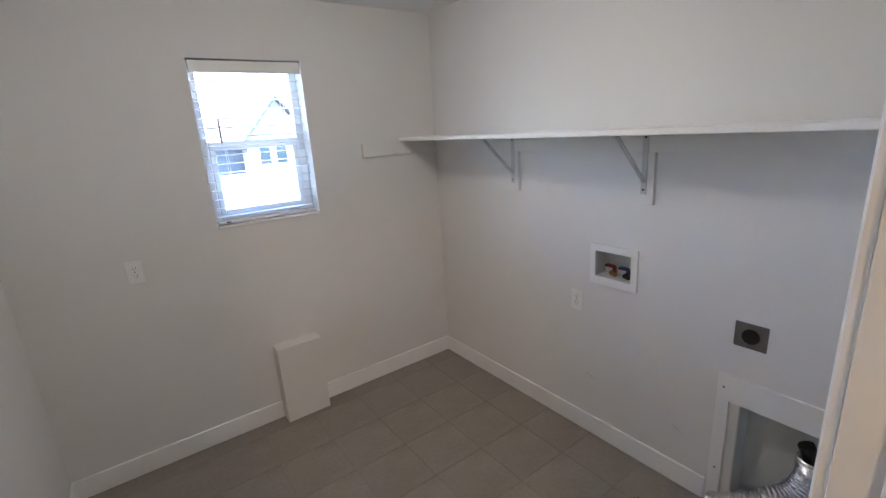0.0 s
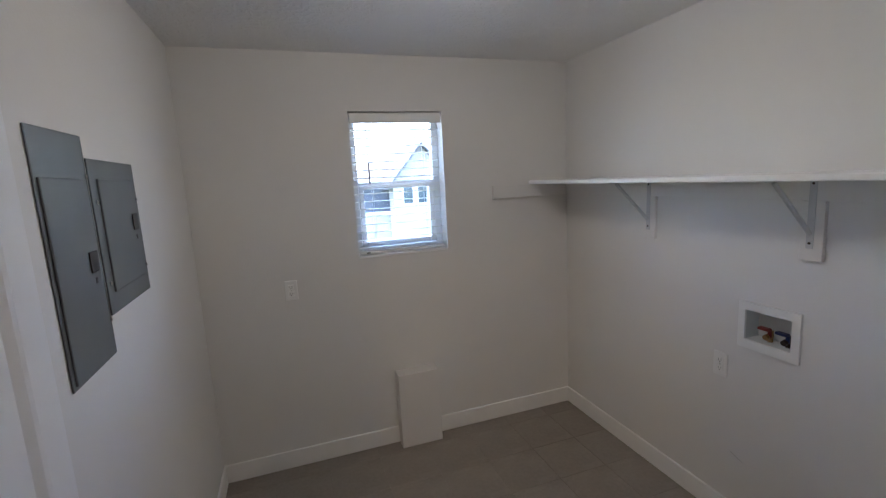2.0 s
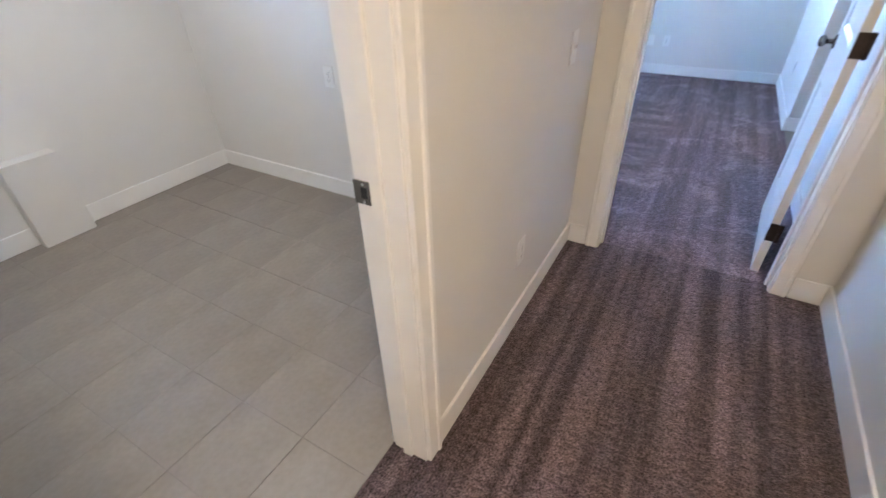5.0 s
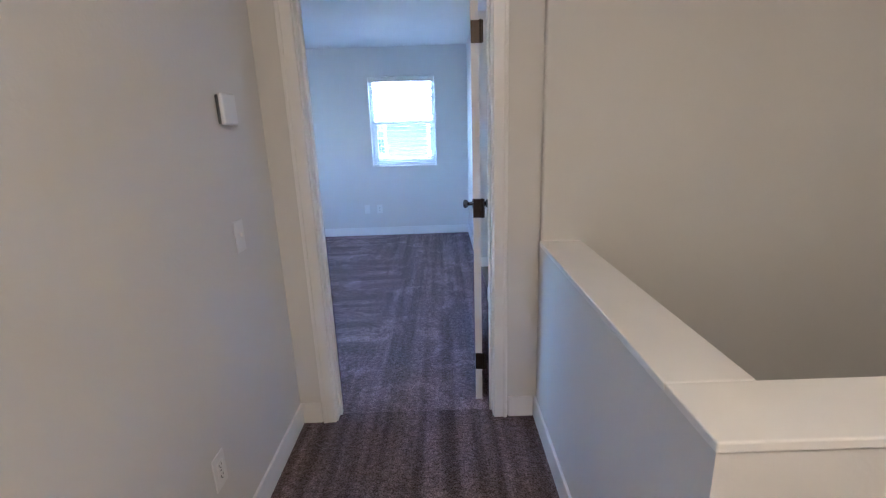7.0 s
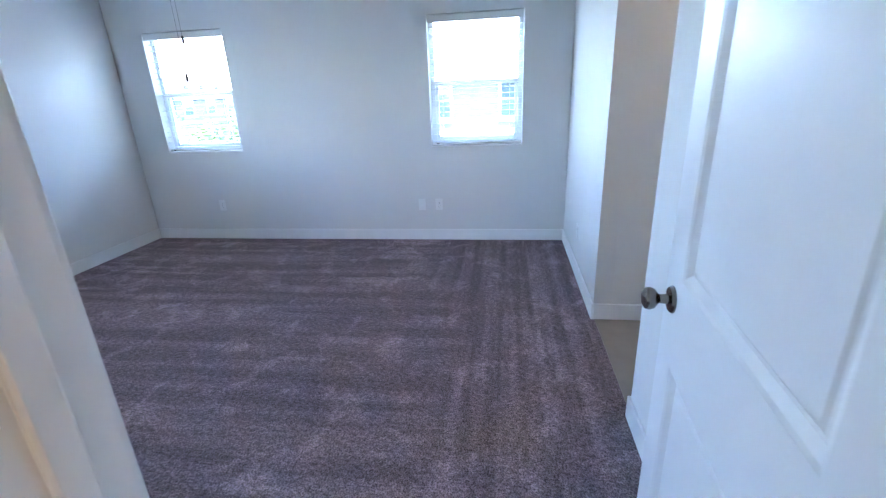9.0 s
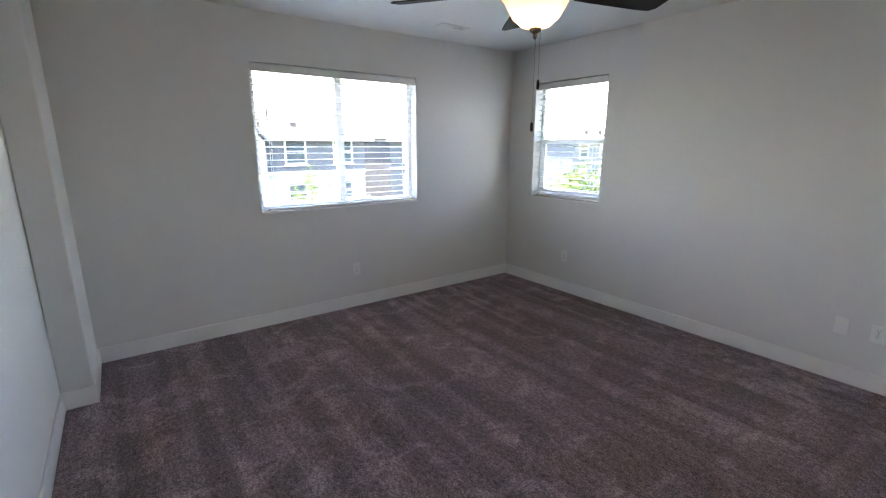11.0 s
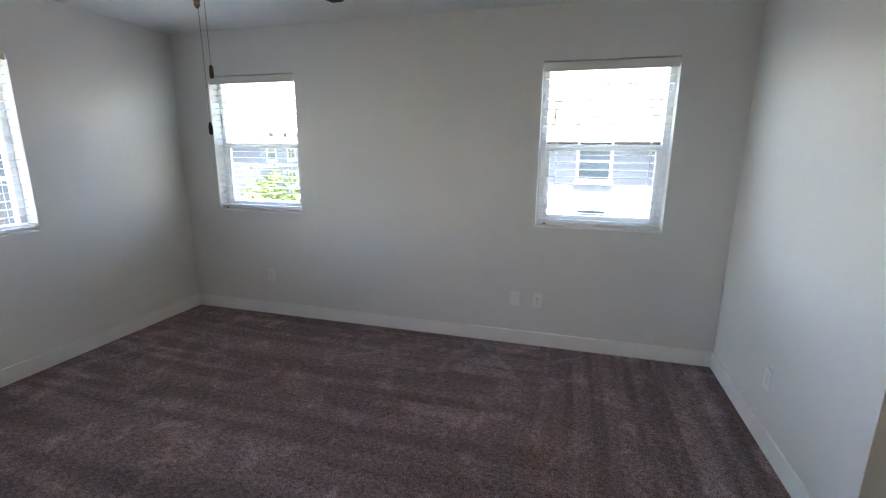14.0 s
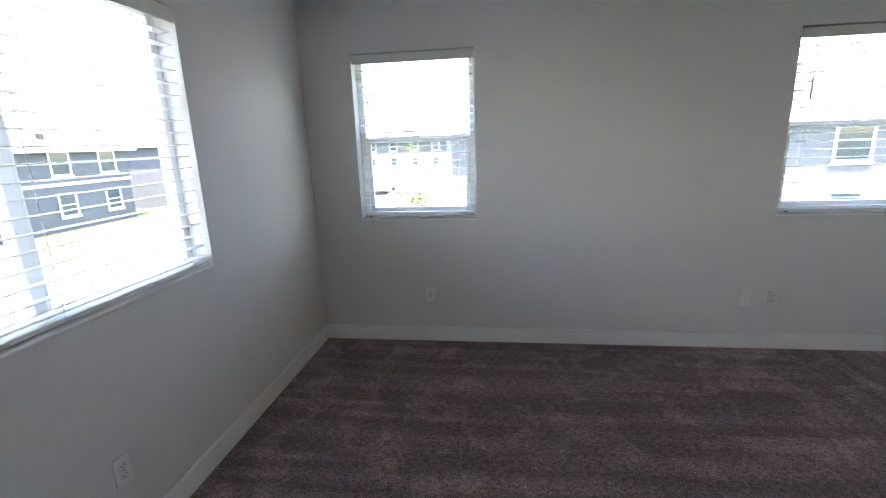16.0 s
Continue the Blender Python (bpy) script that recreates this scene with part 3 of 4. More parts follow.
wall_outlet(on_wall("y", HN, -1, -0.212, 1.068), "white toggle light switch plate on the hall wall", "switch", "light switch", "light_switch")

o = thing("thermostat", "small square white thermostat on the hall wall", "thermostat", on_wall("y", HN, -1, -0.185, 1.51))
part("base", box(bmesh.new(), -0.047, 0.047, -0.0145, -0.0008, -0.048, 0.048, 0.004, 2), GREYSTEEL, o)
part("cover", box(bmesh.new(), -0.052, 0.052, -0.028, -0.0125, -0.053, 0.053, 0.007, 3), PLASTIC, o)


# ---- laundry ----
o = tagged(part("wall_box", box(bmesh.new(), -1.315, -1.045, -0.098, -0.0008, 0.0, 0.495, 0.003, 2), WALL), "white boxed-in pipe cover standing against the wall", "boxing")

o = thing("shelf", "long white painted shelf on cleats and brackets", "shelf")
part("board", box(bmesh.new(), -0.302, -0.001, -2.555, -0.001, 1.640, 1.662, 0.004, 2), TRIM, o)
part("cleat", box(bmesh.new(), -0.0195, -0.0008, -2.555, -0.0012, 1.555, 1.6395, 0.0015, 1), WALL, o)
part("cleat", box(bmesh.new(), -0.58, -0.0200, -0.0195, -0.0012, 1.555, 1.6395, 0.0015, 1), WALL, o)


def bracket(y):
    b = thing("shelf_bracket", "white steel shelf bracket on a wooden backing block", "shelf bracket", group="brackets under the shelf")
    part("block", box(bmesh.new(), -0.0195, -0.0008, y - 0.043, y + 0.037, 1.328, 1.5545, 0.0015, 1), WALL, b)
    bm = bmesh.new()
    box(bm, -0.0235, -0.0200, y - 0.013, y + 0.013, 1.375, 1.639, 0.001, 1)
    part("upright", bm, BRACKET, b)
    part("arm", box(bmesh.new(), -0.262, -0.0238, y - 0.013, y + 0.013, 1.6345, 1.6395, 0.001, 1), BRACKET, b)
    bm = bmesh.new()
    rod(bm, (-0.026, y, 1.432), (-0.235, y, 1.632), 0.0085, 10)
    part("brace", bm, BRACKET, b)
    for z in (1.395, 1.62):
        part("screw", rod(bmesh.new(), (-0.0236, y, z), (-0.0255, y, z), 0.005, 8), BRONZE, b)


bracket(-0.782)
bracket(-1.582)


def valve_box():
    o = thing("washer_box", "white recessed washer outlet box with two hose valves", "washer box", pose(0, -1.4405, 1.003))
    # flange ring on the wall, recess drawn as a tray proud of nothing: the tray sits within the flange depth
    bm = holed("x", -0.012, -0.0008, -0.128, 0.128, -0.104, 0.104, [(-0.096, 0.098, -0.065, 0.069)])
    part("flange", bm, PLASTIC, o)
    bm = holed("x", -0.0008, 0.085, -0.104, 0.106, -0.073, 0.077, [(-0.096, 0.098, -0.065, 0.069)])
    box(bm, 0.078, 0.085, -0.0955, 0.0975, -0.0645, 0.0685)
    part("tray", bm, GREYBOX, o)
    for y, mat, lab in ((0.022, RED, "red"), (-0.052, BLUE, "blue")):
        bm = bmesh.new()
        rod(bm, (0.045, y, -0.065), (0.045, y, -0.015), 0.011, 12)
        rod(bm, (0.05, y, -0.035), (0.012, y, -0.042), 0.012, 12)
        v = part("valve", bm, BRASS if mat is RED else BRONZE, o, "brass hose valve")
        part("handle", box(bmesh.new(), 0.018, 0.045, y - 0.006, y + 0.042, -0.016, -0.004, 0.003, 1), mat, v, lab + " lever handle")
        part("stem", box(bmesh.new(), 0.024, 0.038, y - 0.012, y + 0.002, -0.045, -0.012, 0.003, 1), mat, v)
    return o


valve_box()

o = thing("dryer_outlet", "grey steel dryer power outlet plate on the wall", "outlet", on_wall("x", 0.0, -1, -2.05, 0.85))
part("plate", box(bmesh.new(), -0.058, 0.058, -0.005, -0.0008, -0.053, 0.053, 0.002, 1), STEELPLATE, o)
bm = bmesh.new()
lathe(bm, [(0, 0), (0.031, 0), (0.030, 0.006), (0, 0.006)], 28, pose(0, -0.005, 0, 90))
part("receptacle", bm, BLACKP, o, "round black receptacle")

o = thing("dryer_vent_box", "white recessed dryer vent box set in the wall", "vent box")
part("flange", holed("x", -0.014, -0.0008, -2.555, -1.957, 0.0, 0.655, [(-2.515, -2.005, 0.065, 0.54)]), PLASTIC, o)
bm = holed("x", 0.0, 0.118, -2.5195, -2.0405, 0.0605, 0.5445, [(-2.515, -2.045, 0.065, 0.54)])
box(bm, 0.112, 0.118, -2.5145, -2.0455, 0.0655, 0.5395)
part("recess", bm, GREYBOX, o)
for z in (0.20, 0.60):
    part("screw", rod(bmesh.new(), (-0.0142, -1.982, z), (-0.0158, -1.982, z), 0.0045, 8), CHROME, o)

# ribbed foil duct from the recess down and along the floor
hose_pts = [(0.055, -2.285, 0.40), (0.05, -2.28, 0.33), (0.012, -2.255, 0.25), (-0.04, -2.185, 0.185), (-0.062, -2.10, 0.12), (-0.068, -2.045, 0.072), (-0.070, -2.0, 0.054)]


def hose(points, r, name):
    bm = bmesh.new()
    pts = [Vector(p) for p in points]
    path = []
    for i in range(len(pts) - 1):
        p0, p1, p2, p3 = pts[max(i - 1, 0)], pts[i], pts[i + 1], pts[min(i + 2, len(pts) - 1)]
        for k in range(14):
            t = k / 14
            path.append(0.5 * (2 * p1 + (p2 - p0) * t + (2 * p0 - 5 * p1 + 4 * p2 - p3) * t * t + (3 * p1 - p0 - 3 * p2 + p3) * t ** 3))
    path.append(pts[-1])
    steps, last = 26, None
    for i, p in enumerate(path):
        d = (path[min(i + 1, len(path) - 1)] - path[max(i - 1, 0)]).normalized()
        q = d.to_track_quat("Z", "Y")
        ring = []
        for j in range(steps):
            a = 2 * math.pi * j / steps
            rr = r * (1 + (0.05 if i % 2 else -0.05) + 0.06 * noise.noise(p * 25 + Vector((math.cos(a), math.sin(a), 0)) * 1.5))
            ring.append(bm.verts.new(p + q @ Vector((rr * math.cos(a), rr * math.sin(a), 0))))
        if last:
            for j in range(steps):
                bm.faces.new((last[j], last[(j + 1) % steps], ring[(j + 1) % steps], ring[j]))
        last = ring
    bm.faces.new(last)
    return bm


o = thing("dryer_duct", "crumpled silver foil dryer duct lying on the tiled floor", "duct")
part("duct", hose(hose_pts, 0.049, "duct"), FOIL, o)
bm = bmesh.new()
rod(bm, (0.055, -2.285, 0.39), (0.045, -2.262, 0.455), 0.028, 16)
part("connector", bm, BLACKP, o, "black duct connector")


def breaker_panel(m, w, h, door, label, screws):
    """Local: facing -y, origin at the lower left corner."""
    o = thing("breaker_panel", label, "breaker panel", m, group="electrical panels")
    part("cover", box(bmesh.new(), 0, w, -0.005, -0.0008, 0, h, 0.0015, 1), GREYSTEEL, o)
    x0, x1, z0, z1 = door
    d = part("door", box(bmesh.new(), x0, x1, -0.0095, -0.0055, z0, z1, 0.002, 1), GREYSTEEL, o, "hinged grey door")
    hx = x1 - 0.045
    part("latch", box(bmesh.new(), hx - 0.025, hx + 0.027, -0.013, -0.010, (z0 + z1) / 2 - 0.004, (z0 + z1) / 2 + 0.05, 0.002, 1), BLACKP, d, "recessed black latch")
    part("tag", box(bmesh.new(), hx - 0.004, hx + 0.008, -0.0102, -0.0096, (z0 + z1) / 2 - 0.035, (z0 + z1) / 2 - 0.02), BLACKP, d)
    bm = bmesh.new()
    rod(bm, (x0 + 0.002, -0.0075, z0), (x0 + 0.002, -0.0075, z1), 0.0028, 8)
    part("hinge", bm, GREYSTEEL, d)
    for x, z in screws:
        part("screw", rod(bmesh.new(), (x, -0.0052, z), (x, -0.0095, z), 0.006, 10), CHROME, o)
    return o


breaker_panel(on_wall("x", LW, 1, -1.517, 1.268), 0.275, 0.60, (0.012, 0.255, 0.012, 0.488), "tall grey steel electrical panel recessed in the wall", [(0.262, 0.495), (0.262, 0.1)])
breaker_panel(on_wall("x", LW, 1, -1.230, 1.372), 0.378, 0.44, (0.045, 0.35, 0.06, 0.385), "wide grey steel electrical panel recessed in the wall", [(0.02, 0.32), (0.02, 0.09), (0.362, 0.32), (0.362, 0.09)])


def flush_light(x, y, label, mat):
    o = thing("ceiling_light", label, "ceiling light", pose(x, y, CEIL))
    part("base", lathe(bmesh.new(), [(0, -0.0005), (0.14, -0.0005), (0.142, -0.012), (0.136, -0.03), (0.128, -0.034), (0, -0.034)], 40), FANMET, o, "", True)
    part("shade", lathe(bmesh.new(), [(0.126, -0.0345), (0.127, -0.05), (0.118, -0.085), (0.095, -0.115), (0.055, -0.136), (0.015, -0.143), (0, -0.143)], 40), mat, o, "frosted glass bowl glowing warm white", True)
    part("finial", lathe(bmesh.new(), [(0, -0.1435), (0.016, -0.1435), (0.015, -0.15), (0.008, -0.156), (0.009, -0.162), (0.004, -0.172), (0, -0.173)], 16), FANMET, o, "", True)
    return o


flush_light(-1.205, -1.31, "round flush ceiling light with a lit glass bowl", DOME)
flush_light(-2.5, -3.85, "round flush ceiling light with a lit glass bowl in the hall", HALLDOME)
flush_light(2.2, -4.9, "round flush ceiling light with a lit glass bowl in the nook", NOOKDOME)

o = thing("floor_drain", "small round slotted steel floor drain in the tiles", "drain", pose(-0.258, -1.785, 0.0005))
part("grate", lathe(bmesh.new(), [(0, 0), (0.048, 0), (0.046, 0.0025), (0, 0.003)], 28), TILE, o)
bm = bmesh.new()
for i in range(5):
    x = -0.028 + 0.014 * i
    hgt = math.sqrt(max(0.0, 0.038 ** 2 - x * x))
    box(bm, x - 0.003, x + 0.003, -hgt, hgt, 0.0026, 0.0034)
part("slots", bm, BLACKP, o)


# ---- ceiling fan ----
FX, FY = 2.25, -1.586
o = thing("ceiling_fan", "bronze ceiling fan with five dark blades and lit bowl", "ceiling fan", pose(FX, FY, 0))
part("canopy", lathe(bmesh.new(), [(0, CEIL - 0.0005), (0.085, CEIL - 0.0005), (0.088, CEIL - 0.02), (0.075, CEIL - 0.10), (0.07, 2.296), (0, 2.296)], 40), FANMET, o, "", True)
part("housing", lathe(bmesh.new(), [(0, 2.2955), (0.11, 2.2955), (0.138, 2.29), (0.147, 2.278), (0.148, 2.212), (0.144, 2.202), (0.135, 2.200), (0, 2.200)], 48), FANMET, o, "brushed bronze motor housing", True)
bm = bmesh.new()
lathe(bm, [(0.132, 2.1995), (0.150, 2.198), (0.151, 2.186), (0.143, 2.180), (0.132, 2.184), (0.132, 2.1995)], 44)
lathe(bm, [(0.0, 2.1995), (0.066, 2.1995), (0.070, 2.165), (0.056, 2.155), (0.042, 2.150), (0.042, 2.13), (0.07, 2.121), (0, 2.121)], 32)
hub = part("hub", bm, FANGOLD, o, "pierced bronze hub", True)
# slanting louvres between the outer ring and the hub
louvre = mesh_of("louvre", box(bmesh.new(), 0.060, 0.140, -0.0045, 0.0045, -0.005, 0.005), FANGOLD)
for i in range(30):
    fin = new("louvre", louvre)
    fin.parent = hub
    fin.matrix_basis = pose(0, 0, 2.182, 0, 0, 12 * i) @ pose(0, 0, 0, 0, -12, 10)
for k in range(5):
    ang = FAN_TURN + 72 * k
    m = pose(0, 0, 2.13, 0, 0, ang)
    bm = bmesh.new()
    box(bm, 0.05, 0.16, -0.012, 0.012, 0.018, 0.026, 0.003, 1, turn=m @ pose(0, 0, 0, 0, 7, 0))
    lathe(bm, [(0.022, -0.004), (0.032, -0.004), (0.032, 0.004), (0.022, 0.004), (0.022, -0.004)], 20, m @ pose(0.185, 0.02, 0.006))
    lathe(bm, [(0.022, -0.004), (0.032, -0.004), (0.032, 0.004), (0.022, 0.004), (0.022, -0.004)], 20, m @ pose(0.185, -0.02, 0.006))
    box(bm, 0.205, 0.27, -0.04, 0.04, -0.002, 0.005, 0.002, 1, turn=m @ pose(0, 0, 0.002, -12))
    arm = part("blade_iron", bm, FANGOLD, o, "cast bronze blade bracket")
    bm = bmesh.new()
    prof = [(0.215, 0.052), (0.30, 0.058), (0.55, 0.068), (0.635, 0.067), (0.66, 0.040)]
    up = [(x, w) for x, w in prof] + [(x, -w) for x, w in prof[::-1]]
    rings = [[bm.verts.new((x, y, z)) for x, y in up] for z in (-0.003, 0.003)]
    n = len(up)
    for i in range(n):
        bm.faces.new((rings[0][i], rings[0][(i + 1) % n], rings[1][(i + 1) % n], rings[1][i]))
    bm.faces.new(rings[0])
    bm.faces.new(rings[1])
    bmesh.ops.transform(bm, matrix=m @ pose(0, 0, -0.006, -12), verts=bm.verts[:])
    part("blade", bm, BLADE, o, "dark wood fan blade")
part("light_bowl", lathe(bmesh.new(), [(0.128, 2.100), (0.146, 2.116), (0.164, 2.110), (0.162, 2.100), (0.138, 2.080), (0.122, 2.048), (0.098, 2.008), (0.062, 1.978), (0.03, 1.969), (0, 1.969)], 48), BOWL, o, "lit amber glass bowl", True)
part("stem", rod(bmesh.new(), (0, 0, 1.969), (0, 0, 2.1205), 0.012, 12), FANMET, o)
part("finial", lathe(bmesh.new(), [(0, 1.9685), (0.026, 1.9685), (0.024, 1.957), (0.010, 1.950), (0.008, 1.942), (0.010, 1.936), (0.003, 1.925), (0, 1.925)], 20), FANMET, o, "", True)
for (x, y, z) in ((0.018, -0.013, 1.76), (0.002, -0.002, 1.58)):
    bm = bmesh.new()
    z2 = z
    rod(bm, (x, y, z), (x, y, 1.955), 0.0004, 6)
    while z2 < 1.95:
        bmesh.ops.create_icosphere(bm, subdivisions=1, radius=0.0013, matrix=Matrix.Translation((x, y, z2)))
        z2 += 0.0055
    c = part("pull_chain", bm, BRONZE, o, "beaded pull chain")
    part("pull_knob", lathe(bmesh.new(), [(0, z), (0.004, z), (0.0065, z - 0.012), (0.007, z - 0.03), (0.005, z - 0.04), (0, z - 0.041)], 14, Matrix.Translation((x, y, 0))), BLADE, c, "small dark wooden knob", True)


# ---- ceiling registers ----
def register(x0, x1, y0, y1, label):
    o = thing("ceiling_register", label, "vent", pose((x0 + x1) / 2, (y0 + y1) / 2, CEIL), group="ceiling registers")
    w, d = (x1 - x0) / 2, (y1 - y0) / 2
    bm = bmesh.new()
    for a, b, c, e in ((-w, w, -d, -d + 0.02), (-w, w, d - 0.02, d), (-w, -w + 0.025, -d + 0.02, d - 0.02), (w - 0.025, w, -d + 0.02, d - 0.02), (-0.008, 0.008, -d + 0.02, d - 0.02)):
        box(bm, a, b, c, e, -0.008, -0.0006, 0.0015, 1)
    part("frame", bm, PLASTIC, o)
    part("backing", box(bmesh.new(), -w + 0.024, w - 0.024, -d + 0.019, d - 0.019, -0.0016, -0.0008), BLACKP, o)
    for s, x in ((1, (-w + 0.026)), (-1, 0.009)):
        wide = w - 0.035
        k = 0
        while 0.006 + 0.012 * k < wide:
            xx = x + 0.006 + 0.012 * k
            part("slat", box(bmesh.new(), -0.0045, 0.0045, -d + 0.02, d - 0.02, -0.0006, 0.0006, turn=pose(xx, 0, -0.0048, 0, 35 * s, 0)), PLASTIC, o)
            k += 1
    return o


register(1.47, 1.79, 0.13, 0.24, "white stamped steel ceiling register")
register(3.0, 3.29, 0.13, 0.24, "white stamped steel ceiling register near the corner")

# wall scuffs
for name, pts in (("scuff", [(-0.0006, -1.36, 0.34), (-0.0006, -1.30, 0.36)]), ("scuff", [(-0.0006, -1.78, 0.30), (-0.0006, -1.83, 0.27)])):
    bm = bmesh.new()
    rod(bm, pts[0], pts[1], 0.0012, 6)
    tagged(part("wall_scuff", bm, SCUFF), "faint grey scuff on the white wall paint", "scuff")


# ---- outside ----
def ground_material():
    m = bpy.data.materials.new("lawn_and_dirt")
    m.use_nodes = True
    n, ln = m.node_tree.nodes, m.node_tree.links
    tc = n.new("ShaderNodeTexCoord")
    t = n.new("ShaderNodeTexNoise")
    t.inputs["Scale"].default_value, t.inputs["Detail"].default_value = 0.8, 6
    ln.new(tc.outputs["Object"], t.inputs["Vector"])
    r = n.new("ShaderNodeValToRGB")
    r.color_ramp.elements[0].color, r.color_ramp.elements[1].color = (0.04, 0.07, 0.018, 1), (0.09, 0.11, 0.035, 1)
    ln.new(t.outputs["Fac"], r.inputs[0])
    ln.new(r.outputs[0], n["Principled BSDF"].inputs["Base Color"])
    n["Principled BSDF"].inputs["Roughness"].default_value = 0.95
    return m


LAWN = ground_material()
CONCRETE = material("pale_concrete", (0.22, 0.21, 0.195), 0.85, vary=0.1, scale=1.2, bump=0.1, bump_scale=60)
ASPHALT = material("worn_asphalt", (0.10, 0.098, 0.095), 0.9, vary=0.12, scale=0.8, bump=0.2, bump_scale=80)
SIDING_D = material("slate_siding", (0.042, 0.047, 0.057), 0.7, vary=0.06, scale=3)
SIDING_G = material("grey_siding", (0.066, 0.072, 0.084), 0.7, vary=0.06, scale=3)
STUCCO = material("white_stucco", (0.25, 0.24, 0.225), 0.85, vary=0.05, scale=4)
SHINGLE = material("roof_shingle", (0.065, 0.057, 0.05), 0.9, vary=0.2, scale=9, bump=0.3, bump_scale=30)
HTRIM = material("house_trim", (0.50, 0.50, 0.49), 0.6, vary=0.03, scale=4)
DARKGLASS = material("house_pane", (0.03, 0.042, 0.05), 0.08, vary=0.1, scale=2)
FENCEM = material("vinyl_fence", (0.40, 0.39, 0.37), 0.6, vary=0.05, scale=4)
LEAF = material("fresh_leaf", (0.055, 0.09, 0.013), 0.6, vary=0.35, scale=9)
BARK = material("bark", (0.12, 0.09, 0.065), 0.9, vary=0.2, scale=20)
CARP = material("car_paint", (0.25, 0.26, 0.28), 0.25, 0.4, vary=0.03, scale=3)
RUBBER = material("tyre_rubber", (0.02, 0.02, 0.02), 0.85, vary=0.1)

GZ = -2.95
structure("ground", box(bmesh.new(), -400, 400, -400, 400, GZ - 0.5, GZ), LAWN)
structure("road", box(bmesh.new(), -80, 120, 4.2, 11.5, GZ, GZ + 0.02), ASPHALT)
structure("pavement", box(bmesh.new(), -80, 120, 0.9, 3.9, GZ, GZ + 0.12, 0.02, 1), CONCRETE)
structure("pavement_far", box(bmesh.new(), -80, 120, 11.8, 13.4, GZ, GZ + 0.12, 0.02, 1), CONCRETE)
structure("pavement_yard", box(bmesh.new(), 9.5, 15.5, -20, 2.1, GZ, GZ + 0.10, 0.02, 1), CONCRETE)


